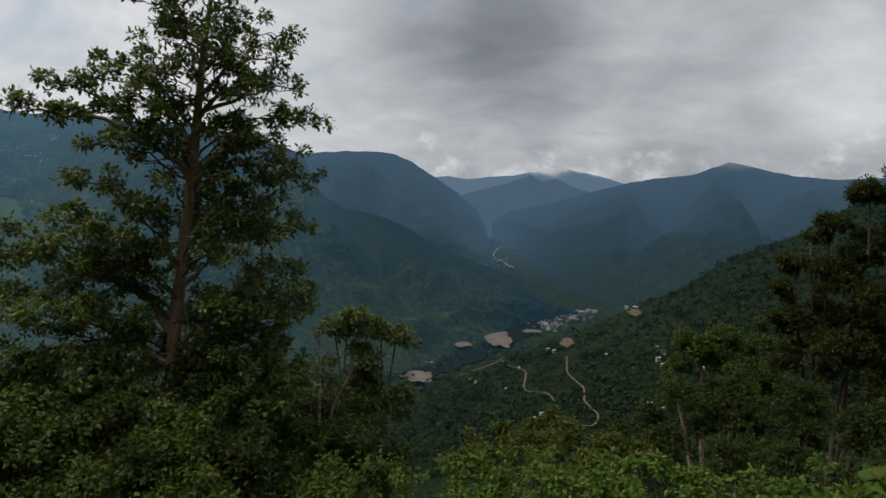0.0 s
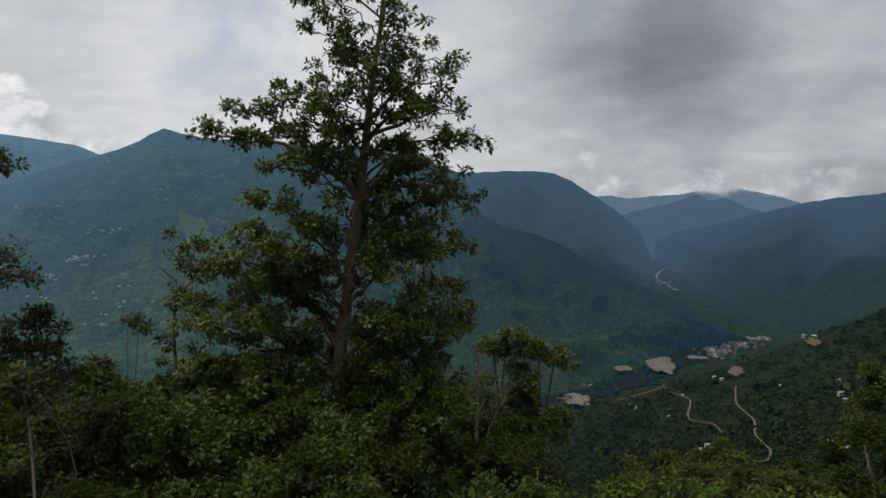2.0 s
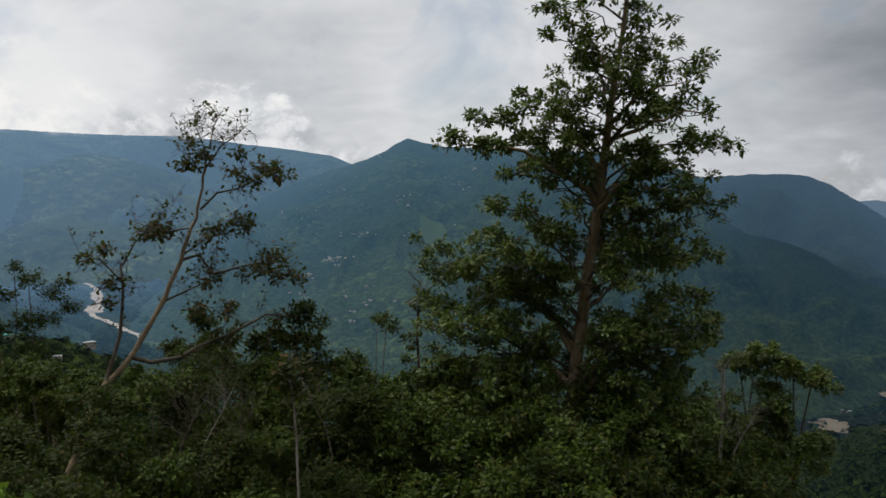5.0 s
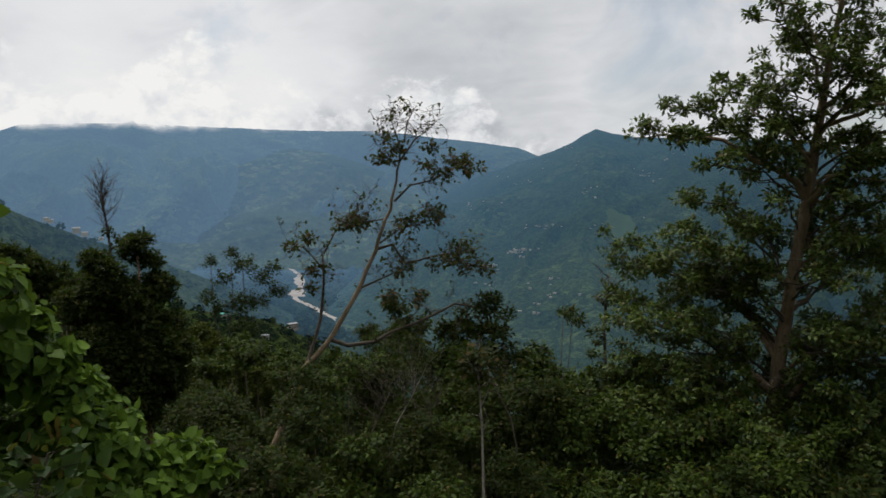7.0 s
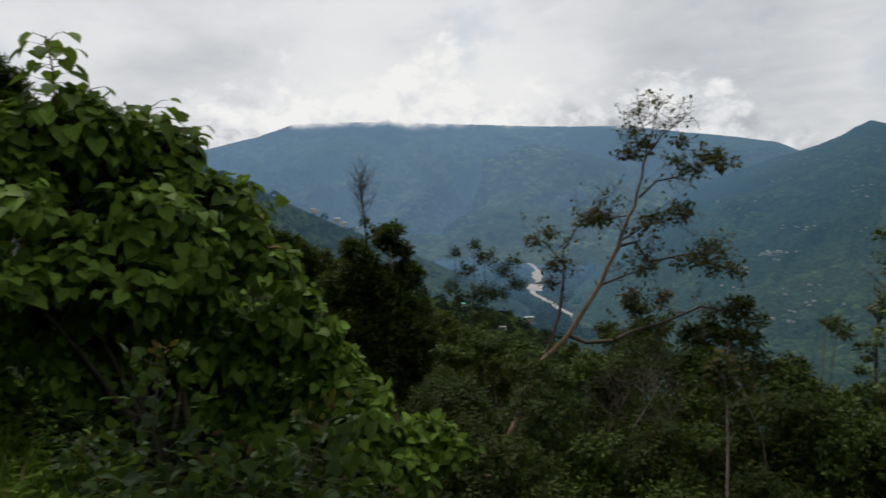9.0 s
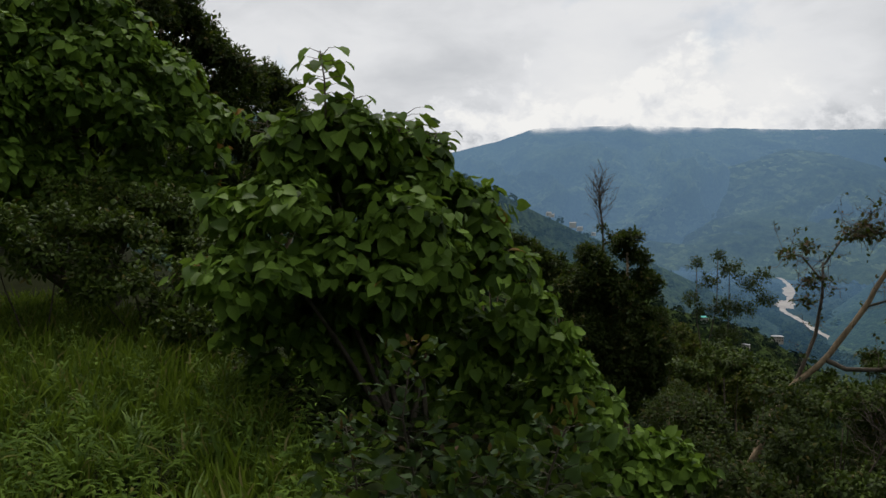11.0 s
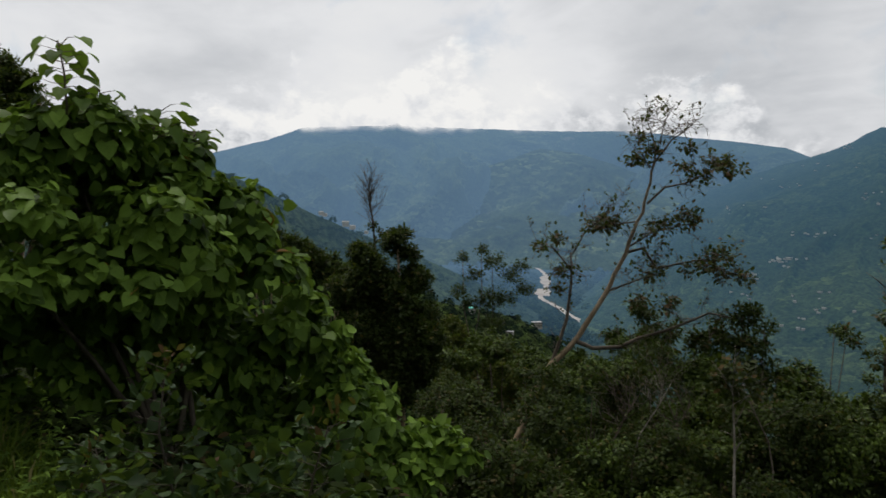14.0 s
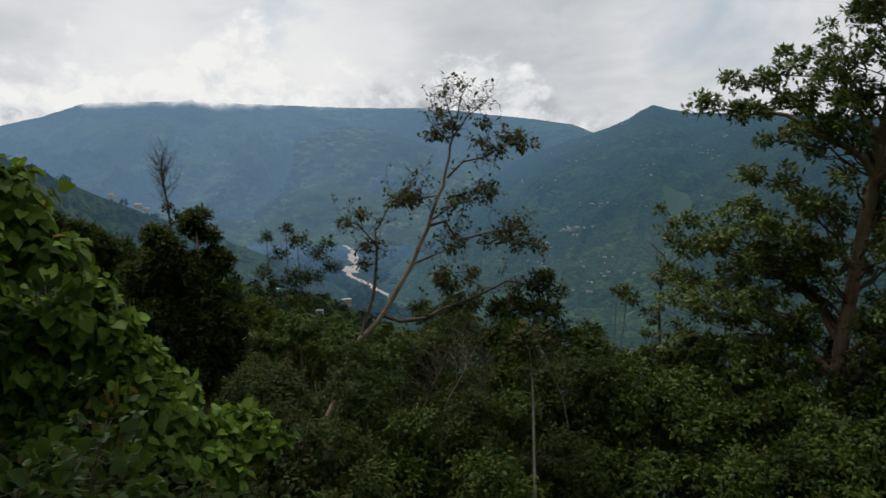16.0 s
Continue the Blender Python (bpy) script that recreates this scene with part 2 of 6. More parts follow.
def hill_material(name, reach, colour, fields=0.55, woods=((0.006, 0.016, 0.003), (0.065, 0.105, 0.028)), scale=1.0, plot=(0.15, 0.20, 0.06), top=None, tone=1.0, grain=0.8):
    """Wooded mountainside with terraced plots, clearings and bare earth."""
    m, nt, out = material(name)
    pos = node(nt, "NewGeometry").outputs["Position"]
    canopy = noise_tex(nt, pos, 0.045 * scale, 8, 0.75)
    stands = noise_tex(nt, pos, 0.007 * scale, 6, 0.65, 0.5)
    col = mixc(nt, ramp(nt, canopy, [(0.36, 0.0), (0.64, 1.0)]), woods[0], woods[1])
    col = mixc(nt, ramp(nt, stands, [(0.40, 0.0), (0.60, 0.75)]), col, tuple(v * tone for v in (0.065, 0.09, 0.032)))
    # broad paler tracts: cultivated land that also stands in for light-and-dark relief
    sides = noise_tex(nt, pos, 0.0019 * scale, 4, 0.55, 0.6)
    col = mixc(nt, ramp(nt, sides, [(0.42, 0.0), (0.60, 0.7)]), col, tuple(v * tone for v in (0.085, 0.12, 0.042)))
    bent = node(nt, "VectorMath", {0: node(nt, "TexNoise", {"Vector": pos, "Scale": 0.05 * scale, "Detail": 4.0}).outputs["Color"], 1: (34 / scale,) * 3}, operation="MULTIPLY").outputs[0]
    bent = node(nt, "VectorMath", {0: node(nt, "VectorMath", {0: pos, 1: (1, 1, 1.8)}, operation="MULTIPLY").outputs[0], 1: bent}, operation="ADD").outputs[0]
    cells = node(nt, "TexVoronoi", {"Vector": bent, "Scale": 0.045 * scale})
    lot = node(nt, "SeparateXYZ", {0: cells.outputs["Color"]}).outputs[0]
    field = noise_tex(nt, pos, 0.0042 * scale, 6, 0.65, 0.8)
    open_land = maths(nt, "MULTIPLY", ramp(nt, field, [(fields - 0.05, 0.0), (fields + 0.06, 1.0)]), ramp(nt, lot, [(0.40, 0.0), (0.9, 0.7)]))
    col = mixc(nt, open_land, col, mixc(nt, canopy, plot, tuple(v * 1.25 for v in plot)))
    earth = noise_tex(nt, pos, 0.016 * scale, 7, 0.75, 0.8)
    col = mixc(nt, ramp(nt, earth, [(0.64, 0.0), (0.70, 0.8)]), col, tuple(v * tone for v in (0.22, 0.19, 0.13)))
    # tree tops, with the shade of the gaps between painted dark; the edges of the terraces
    tops = noise_tex(nt, pos, 0.10 * scale, 6, 0.7)
    col = mixc(nt, grain, col, ramp(nt, tops, [(0.36, 0.25), (0.62, 1.35)]), "MULTIPLY")
    level = maths(nt, "ADD", node(nt, "SeparateXYZ", {0: pos}).outputs[2], maths(nt, "MULTIPLY", stands, 160.0))
    steps = maths(nt, "SINE", maths(nt, "MULTIPLY", level, 0.42 * scale))
    col = mixc(nt, maths(nt, "MULTIPLY", open_land, 0.3), col, ramp(nt, steps, [(0.2, 0.45), (0.7, 1.25)]), "MULTIPLY")
    bump = node(nt, "Bump", {"Height": canopy, "Strength": 1.0, "Distance": 14.0 / scale}).outputs[0]
    p = node(nt, "BsdfPrincipled", {"Base Color": col, "Roughness": 0.95, "Specular IOR Level": 0.05, "Normal": bump})
    sh = p.outputs[0]
    # painted haze: distance mixes the mountainside into the air's glow
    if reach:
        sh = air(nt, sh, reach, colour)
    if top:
        # the summit turns transparent with height, so sky stands in for the cloud base
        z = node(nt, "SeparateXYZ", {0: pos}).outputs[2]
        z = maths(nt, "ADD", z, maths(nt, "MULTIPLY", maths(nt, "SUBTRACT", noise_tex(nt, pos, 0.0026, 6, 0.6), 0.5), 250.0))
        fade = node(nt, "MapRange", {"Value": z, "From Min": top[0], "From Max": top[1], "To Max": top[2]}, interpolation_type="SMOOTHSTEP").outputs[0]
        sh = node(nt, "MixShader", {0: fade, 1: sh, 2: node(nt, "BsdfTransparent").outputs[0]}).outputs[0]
    nt.links.new(sh, out.inputs[0])
    return m


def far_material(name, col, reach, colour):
    """A pale thing in the valley, with the air's haze painted over it as glow."""
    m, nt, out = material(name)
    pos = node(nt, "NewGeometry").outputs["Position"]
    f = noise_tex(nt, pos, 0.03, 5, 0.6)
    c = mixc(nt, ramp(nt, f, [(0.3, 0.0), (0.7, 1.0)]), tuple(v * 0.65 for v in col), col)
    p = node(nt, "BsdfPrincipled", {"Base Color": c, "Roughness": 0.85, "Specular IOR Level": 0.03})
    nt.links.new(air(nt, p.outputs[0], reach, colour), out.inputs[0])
    return m


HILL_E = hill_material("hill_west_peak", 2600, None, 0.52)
# tone above 1 strengthens the pale tracts in place of relief shading
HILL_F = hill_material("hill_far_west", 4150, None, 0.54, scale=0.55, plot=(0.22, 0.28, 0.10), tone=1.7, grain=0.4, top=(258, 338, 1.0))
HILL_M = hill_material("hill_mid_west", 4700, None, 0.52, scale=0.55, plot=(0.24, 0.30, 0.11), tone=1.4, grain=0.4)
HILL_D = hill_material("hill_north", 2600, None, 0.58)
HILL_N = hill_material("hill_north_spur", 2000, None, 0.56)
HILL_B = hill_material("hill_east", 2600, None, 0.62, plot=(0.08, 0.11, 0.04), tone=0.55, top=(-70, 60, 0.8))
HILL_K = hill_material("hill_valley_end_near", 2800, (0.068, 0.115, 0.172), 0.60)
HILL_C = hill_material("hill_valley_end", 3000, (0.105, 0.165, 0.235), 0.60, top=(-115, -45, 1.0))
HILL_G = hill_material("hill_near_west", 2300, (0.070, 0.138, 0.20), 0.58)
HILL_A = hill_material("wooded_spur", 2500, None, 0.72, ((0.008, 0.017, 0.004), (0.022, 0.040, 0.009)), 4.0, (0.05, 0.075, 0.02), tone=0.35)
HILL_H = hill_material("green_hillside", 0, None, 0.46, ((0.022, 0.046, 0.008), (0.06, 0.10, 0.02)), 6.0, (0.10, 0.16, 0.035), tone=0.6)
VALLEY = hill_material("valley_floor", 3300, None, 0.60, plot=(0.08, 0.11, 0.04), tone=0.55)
SOIL = plain_material("slope_soil", (0.022, 0.026, 0.009), 0.95, 0.6, 6.0)
EARTH = plain_material("pale_earth_road", (0.17, 0.14, 0.095), 0.95, 0.35, 0.3)
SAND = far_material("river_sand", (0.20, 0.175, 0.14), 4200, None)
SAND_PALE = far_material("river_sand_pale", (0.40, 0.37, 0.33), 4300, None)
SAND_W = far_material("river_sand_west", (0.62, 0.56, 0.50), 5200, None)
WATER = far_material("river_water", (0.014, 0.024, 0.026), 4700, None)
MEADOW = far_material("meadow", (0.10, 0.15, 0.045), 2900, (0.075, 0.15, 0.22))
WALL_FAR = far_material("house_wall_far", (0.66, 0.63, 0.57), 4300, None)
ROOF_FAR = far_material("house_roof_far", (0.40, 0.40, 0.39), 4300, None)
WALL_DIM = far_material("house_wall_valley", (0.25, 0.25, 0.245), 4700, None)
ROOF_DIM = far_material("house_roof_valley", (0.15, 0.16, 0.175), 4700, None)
WALL_NEAR = plain_material("house_wall", (0.45, 0.42, 0.37), 0.85, 0.25, 0.6)
ROOF_TIN = plain_material("tin_roof", (0.40, 0.40, 0.41), 0.5, 0.25, 0.8)
ROOF_GREEN = plain_material("green_roof", (0.10, 0.52, 0.42), 0.5, 0.2, 0.8)
GLASS_DARK = plain_material("window_glass", (0.03, 0.035, 0.04), 0.15, 0.2, 1.0)
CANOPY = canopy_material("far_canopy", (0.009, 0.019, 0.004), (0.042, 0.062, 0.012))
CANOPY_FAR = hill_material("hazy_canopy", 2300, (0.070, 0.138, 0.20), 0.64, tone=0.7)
LEAF_TALL = leaf_material("tall_tree_leaf", (0.042, 0.068, 0.015), (0.165, 0.232, 0.045), (0.15, 0.13, 0.03), 0.06, 0.45, 0.25, 0.25)
LEAF_DARK = leaf_material("dark_leaf", (0.013, 0.025, 0.005), (0.050, 0.073, 0.012), (0.11, 0.09, 0.02), 0.05)
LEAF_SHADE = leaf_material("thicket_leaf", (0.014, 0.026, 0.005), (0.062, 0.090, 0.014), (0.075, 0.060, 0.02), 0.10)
# leaf colour lowered to stand in for the shade under the bushes
LEAF_UNDER_SHADED = leaf_material("undergrowth_leaf_shaded", (0.008, 0.015, 0.003), (0.026, 0.040, 0.006), (0.05, 0.035, 0.012), 0.06, 0.9, 0.1)
LEAF_OLIVE = leaf_material("olive_leaf", (0.021, 0.040, 0.006), (0.098, 0.145, 0.020), (0.12, 0.10, 0.02), 0.04, 0.5, 0.2)
LEAF_RUST = leaf_material("rusty_leaf", (0.016, 0.027, 0.006), (0.055, 0.07, 0.014), (0.11, 0.07, 0.02), 0.14)
LEAF_BARE = leaf_material("sparse_leaf", (0.026, 0.036, 0.010), (0.075, 0.085, 0.024), (0.11, 0.065, 0.032), 0.34)
LEAF_HEART = leaf_material("heart_leaf", (0.034, 0.072, 0.011), (0.205, 0.335, 0.046), (0.28, 0.14, 0.03), 0.004, 0.5, 0.32, 0.11)
LEAF_FRONT = leaf_material("front_bush_leaf", (0.045, 0.095, 0.011), (0.15, 0.24, 0.032), (0.20, 0.22, 0.04), 0.08, 0.5, 0.3)
LEAF_YELLOW = leaf_material("yellowish_leaf", (0.030, 0.048, 0.006), (0.105, 0.125, 0.018), (0.16, 0.12, 0.03), 0.10)
LEAF_SHOOT = leaf_material("shoot_leaf", (0.014, 0.032, 0.010), (0.055, 0.10, 0.026), (0.12, 0.15, 0.04), 0.06, 0.5, 0.25, 0.13)
LEAF_RED = leaf_material("red_young_leaf", (0.05, 0.022, 0.010), (0.12, 0.055, 0.024), (0.14, 0.14, 0.04), 0.2, 0.45, 0.3)
GRASS = leaf_material("grass_blade", (0.045, 0.085, 0.008), (0.195, 0.27, 0.026), (0.22, 0.2, 0.06), 0.08, 0.6, 0.3)
GRASS_PALE = leaf_material("pale_grass_blade", (0.045, 0.09, 0.012), (0.15, 0.235, 0.03), (0.25, 0.22, 0.08), 0.06, 0.5, 0.3)
BARK = bark_material("brown_bark", (0.13, 0.092, 0.054), (0.45, 0.34, 0.22))
BARK_GREY = bark_material("grey_bark", (0.06, 0.048, 0.036), (0.19, 0.155, 0.12))
BARK_DARK = bark_material("dark_twig", (0.035, 0.03, 0.02), (0.10, 0.085, 0.06))
WEED = leaf_material("weed_leaf", (0.036, 0.076, 0.008), (0.14, 0.22, 0.024), (0.17, 0.16, 0.04), 0.03, 0.75, 0.25)
BARK_PALE = bark_material("pale_dead_wood", (0.14, 0.12, 0.10), (0.36, 0.32, 0.27))


# ---- mesh tools ----
RNG = np.random.default_rng(7)


def part(name, bm, mat, parent=None, label=""):
    me = bpy.data.meshes.new(name)
    bm.to_mesh(me)
    bm.free()
    me.materials.append(mat)
    ob = new(name, me)
    ob.parent = parent
    return tagged(ob, label)


def sheet(name, verts, faces, mat, parent=None, smooth=True):
    """A mesh from arrays of vertices and of triangles or quads."""
    me = bpy.data.meshes.new(name)
    verts, faces = np.asarray(verts, np.float32), np.asarray(faces, np.int32)
    n, k = faces.shape
    me.vertices.add(len(verts))
    me.vertices.foreach_set("co", verts.ravel())
    me.loops.add(n * k)
    me.loops.foreach_set("vertex_index", faces.ravel())
    me.polygons.add(n)
    me.polygons.foreach_set("loop_start", np.arange(0, n * k, k, dtype=np.int32))
    me.polygons.foreach_set("loop_total", np.full(n, k, np.int32))
    me.polygons.foreach_set("use_smooth", np.full(n, smooth))
    me.update(calc_edges=True)
    me.materials.append(mat)
    ob = new(name, me)
    ob.parent = parent
    return ob


def grid_faces(rows, cols):
    i = np.arange(rows * cols).reshape(rows, cols)
    return np.stack([i[:-1, :-1], i[1:, :-1], i[1:, 1:], i[:-1, 1:]], -1).reshape(-1, 4)


def lattice(x, y, seed):
    h = (x.astype(np.int64) * 374761393 + y.astype(np.int64) * 668265263 + seed * 974634777) & 0x7FFFFFFF
    h = ((h ^ (h >> 13)) * 1274126177) & 0x7FFFFFFF
    return ((h ^ (h >> 16)) & 0xFFFF) / 32767.5 - 1


def rough(x, y, seed=0, octaves=5, gain=0.5):
    """Fractal value noise, about -1 to 1."""
    total, amp, norm = 0.0, 1.0, 0.0
    for o in range(octaves):
        xi, yi = np.floor(x), np.floor(y)
        u, v = x - xi, y - yi
        u, v = u * u * (3 - 2 * u), v * v * (3 - 2 * v)
        a, b = lattice(xi, yi, seed + o), lattice(xi + 1, yi, seed + o)
        c, d = lattice(xi, yi + 1, seed + o), lattice(xi + 1, yi + 1, seed + o)
        total = total + amp * ((a * (1 - u) + b * u) * (1 - v) + (c * (1 - u) + d * u) * v)
        norm += amp
        amp, x, y = amp * gain, x * 2.03 + 11.3, y * 2.03 + 5.7
    return total / norm


def tube(bm, pts, radii, sides=7):
    pts = [Vector(p) for p in pts]
    rings, side = [], None
    for i, p in enumerate(pts):
        way = (pts[min(i + 1, len(pts) - 1)] - pts[max(i - 1, 0)]).normalized()
        if side is None:
            side = way.orthogonal().normalized()
        side = (side - way * side.dot(way)).normalized()
        up = way.cross(side)
        rings.append([bm.verts.new(p + (side * math.cos(a) + up * math.sin(a)) * radii[i]) for a in (2 * math.pi * k / sides for k in range(sides))])
    for a, b in zip(rings, rings[1:]):
        for k in range(sides):
            f = bm.faces.new((a[k], a[(k + 1) % sides], b[(k + 1) % sides], b[k]))
            f.smooth = True
    bm.faces.new(rings[-1])


# ---- terrain ----
FLOOR = -400.0


def keyed(az, keys):
    return np.interp(az, [k[0] for k in keys], [k[1] for k in keys])


class Massif:
    """A mountainside: from a foot at a distance up to a crest, given by its elevation along the compass, and down behind."""

    def __init__(self, name, mat, label, crest, crest_r, foot_r, foot_z=FLOOR, seed=1, gully=60.0, bulge=1.0, jag=6.0, step=0.15, rows=140):
        crest = sorted(crest)
        az = np.arange(crest[0][0], crest[-1][0] + step / 2, step)
        rc = np.interp(az, [k[0] for k in sorted(crest_r)], [k[1] for k in sorted(crest_r)])
        rf = np.interp(az, [k[0] for k in sorted(foot_r)], [k[1] for k in sorted(foot_r)])
        el = keyed(az, crest)
        u = np.concatenate([np.linspace(0, 1, rows), 1 + np.linspace(0.04, 0.3, 6)])
        A, U = np.meshgrid(az, u, indexing="ij")
        R = rf[:, None] + (rc - rf)[:, None] * U
        zc = 1.6 + rc * np.tan(np.radians(el))
        foot_z = np.minimum(foot_z, zc - 4)[:, None]
        Z = foot_z + (zc[:, None] - foot_z) * np.minimum(U, 1) ** bulge - 0.8 * np.maximum(U - 1, 0) * (rc - rf)[:, None]
        arc = np.radians(A) * rc[:, None]
        wave = np.clip(np.sin(np.pi * np.clip(U, 0, 1)), 0, 1)
        warp = 420 * rough(arc / 900, U * 1.6, seed + 50, 3)
        ridge = 1 - 2 * np.abs(rough((arc + warp) / 520, U * 1.7, seed, 5, 0.5))
        fine = rough((arc + warp) / 110, R / 160, seed + 9, 6, 0.6)
        Z = Z + (gully * (ridge - 0.5) + 0.42 * gully * fine) * wave
        R = R - 0.9 * gully * (ridge - 0.4) * wave
        Z = Z + jag * rough(arc / 55, R / 120, seed + 21, 4, 0.6) * np.clip(U * 3 - 2, 0, 1)
        a = np.radians(A)
        P = np.stack([-np.sin(a) * R, np.cos(a) * R, Z], -1)
        self.az, self.P = az, P
        self.el = np.degrees(np.arctan2(Z - 1.6, R))
        self.ob = sheet(name, P.reshape(-1, 3), grid_faces(len(az), len(u)), mat)
        tagged(self.ob, label, "mountain", kind="structure")

    def spot(self, az, el):
        """The point of the front that lies in that direction."""
        i = int(np.argmin(np.abs(self.az - az)))
        j = int(np.argmin(np.abs(self.el[i] - el)))
        return Vector(self.P[i, j])


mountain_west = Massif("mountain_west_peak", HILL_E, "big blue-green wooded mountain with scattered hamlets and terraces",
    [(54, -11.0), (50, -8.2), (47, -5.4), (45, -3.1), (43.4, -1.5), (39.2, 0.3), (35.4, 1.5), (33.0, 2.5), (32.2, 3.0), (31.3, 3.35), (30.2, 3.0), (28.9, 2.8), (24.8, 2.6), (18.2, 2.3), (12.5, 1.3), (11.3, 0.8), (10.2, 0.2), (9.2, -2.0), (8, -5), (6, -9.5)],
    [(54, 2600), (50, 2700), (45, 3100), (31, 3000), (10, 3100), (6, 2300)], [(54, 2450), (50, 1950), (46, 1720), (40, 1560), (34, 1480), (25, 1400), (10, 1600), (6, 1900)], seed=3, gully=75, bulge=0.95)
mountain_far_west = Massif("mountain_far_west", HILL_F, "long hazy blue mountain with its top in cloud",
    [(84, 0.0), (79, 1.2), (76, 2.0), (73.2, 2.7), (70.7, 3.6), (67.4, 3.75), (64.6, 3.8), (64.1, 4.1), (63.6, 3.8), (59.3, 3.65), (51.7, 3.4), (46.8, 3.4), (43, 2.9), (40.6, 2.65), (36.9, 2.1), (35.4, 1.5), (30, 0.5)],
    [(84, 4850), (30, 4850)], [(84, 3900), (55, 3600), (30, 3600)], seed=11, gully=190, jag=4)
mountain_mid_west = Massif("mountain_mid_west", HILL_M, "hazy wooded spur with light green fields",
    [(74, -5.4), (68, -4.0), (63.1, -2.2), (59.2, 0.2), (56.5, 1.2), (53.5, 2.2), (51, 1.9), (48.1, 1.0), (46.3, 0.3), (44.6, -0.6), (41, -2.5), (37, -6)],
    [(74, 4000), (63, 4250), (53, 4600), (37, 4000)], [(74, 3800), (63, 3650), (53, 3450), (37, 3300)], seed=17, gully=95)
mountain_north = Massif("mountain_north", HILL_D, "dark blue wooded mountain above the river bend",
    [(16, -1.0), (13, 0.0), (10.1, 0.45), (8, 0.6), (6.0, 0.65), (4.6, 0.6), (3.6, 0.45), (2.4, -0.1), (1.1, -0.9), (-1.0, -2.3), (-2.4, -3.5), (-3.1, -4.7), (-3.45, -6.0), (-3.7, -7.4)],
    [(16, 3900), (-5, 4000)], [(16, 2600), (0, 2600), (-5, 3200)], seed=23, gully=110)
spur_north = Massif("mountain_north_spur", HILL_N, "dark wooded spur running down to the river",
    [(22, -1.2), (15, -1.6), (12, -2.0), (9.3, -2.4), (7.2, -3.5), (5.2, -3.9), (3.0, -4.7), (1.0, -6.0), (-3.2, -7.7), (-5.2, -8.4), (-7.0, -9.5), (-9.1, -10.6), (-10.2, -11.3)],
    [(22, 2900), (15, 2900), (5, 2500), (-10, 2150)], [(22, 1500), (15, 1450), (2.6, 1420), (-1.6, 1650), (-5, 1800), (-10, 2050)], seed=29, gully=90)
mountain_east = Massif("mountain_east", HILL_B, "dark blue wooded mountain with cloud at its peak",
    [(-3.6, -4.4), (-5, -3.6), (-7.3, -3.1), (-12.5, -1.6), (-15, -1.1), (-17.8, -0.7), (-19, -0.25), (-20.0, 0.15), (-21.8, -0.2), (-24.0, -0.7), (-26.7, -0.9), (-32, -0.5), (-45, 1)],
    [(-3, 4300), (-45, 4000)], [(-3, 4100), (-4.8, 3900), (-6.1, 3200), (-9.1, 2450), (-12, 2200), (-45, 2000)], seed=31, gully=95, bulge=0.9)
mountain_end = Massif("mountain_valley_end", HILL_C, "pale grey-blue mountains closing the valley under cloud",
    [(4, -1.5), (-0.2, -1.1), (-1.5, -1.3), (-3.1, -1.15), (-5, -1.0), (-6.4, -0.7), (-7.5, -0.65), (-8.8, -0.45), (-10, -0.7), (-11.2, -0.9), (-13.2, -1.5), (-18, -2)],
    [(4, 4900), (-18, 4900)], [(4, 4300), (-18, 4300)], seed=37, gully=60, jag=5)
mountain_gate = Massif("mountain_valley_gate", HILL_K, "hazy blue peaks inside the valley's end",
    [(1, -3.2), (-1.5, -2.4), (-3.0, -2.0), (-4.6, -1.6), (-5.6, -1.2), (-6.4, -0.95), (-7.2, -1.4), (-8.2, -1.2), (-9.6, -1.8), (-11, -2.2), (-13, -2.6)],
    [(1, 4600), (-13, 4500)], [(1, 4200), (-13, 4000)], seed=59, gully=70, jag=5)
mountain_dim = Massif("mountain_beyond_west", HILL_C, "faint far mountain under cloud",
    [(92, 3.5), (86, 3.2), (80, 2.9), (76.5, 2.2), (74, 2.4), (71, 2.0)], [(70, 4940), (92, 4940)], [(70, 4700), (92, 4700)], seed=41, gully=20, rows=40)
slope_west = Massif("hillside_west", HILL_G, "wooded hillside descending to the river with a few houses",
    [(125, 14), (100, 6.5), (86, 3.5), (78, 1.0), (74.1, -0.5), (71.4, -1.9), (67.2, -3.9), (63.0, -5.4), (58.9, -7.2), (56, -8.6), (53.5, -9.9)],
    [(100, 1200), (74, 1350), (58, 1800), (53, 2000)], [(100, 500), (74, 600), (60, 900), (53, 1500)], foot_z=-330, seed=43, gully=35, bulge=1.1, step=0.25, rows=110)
spur_east = Massif("wooded_spur", HILL_A, "near dark green forested spur with earth roads",
    [(-50, 8), (-36, 1.5), (-29.3, -1.4), (-24.9, -4.5), (-20.7, -6.4), (-17.1, -8.8), (-13.2, -10.7), (-9.2, -12.7), (-5.0, -14.3), (-0.8, -15.4), (1.8, -16.9), (3.5, -18.1), (7, -20.5), (16, -27)],
    [(-50, 900), (-20, 1050), (7, 900), (16, 760)], [(-50, 250), (-12, 420), (7, 520), (16, 740)], foot_z=-215, seed=47, gully=16, bulge=1.0, jag=2.5, step=0.16, rows=100)
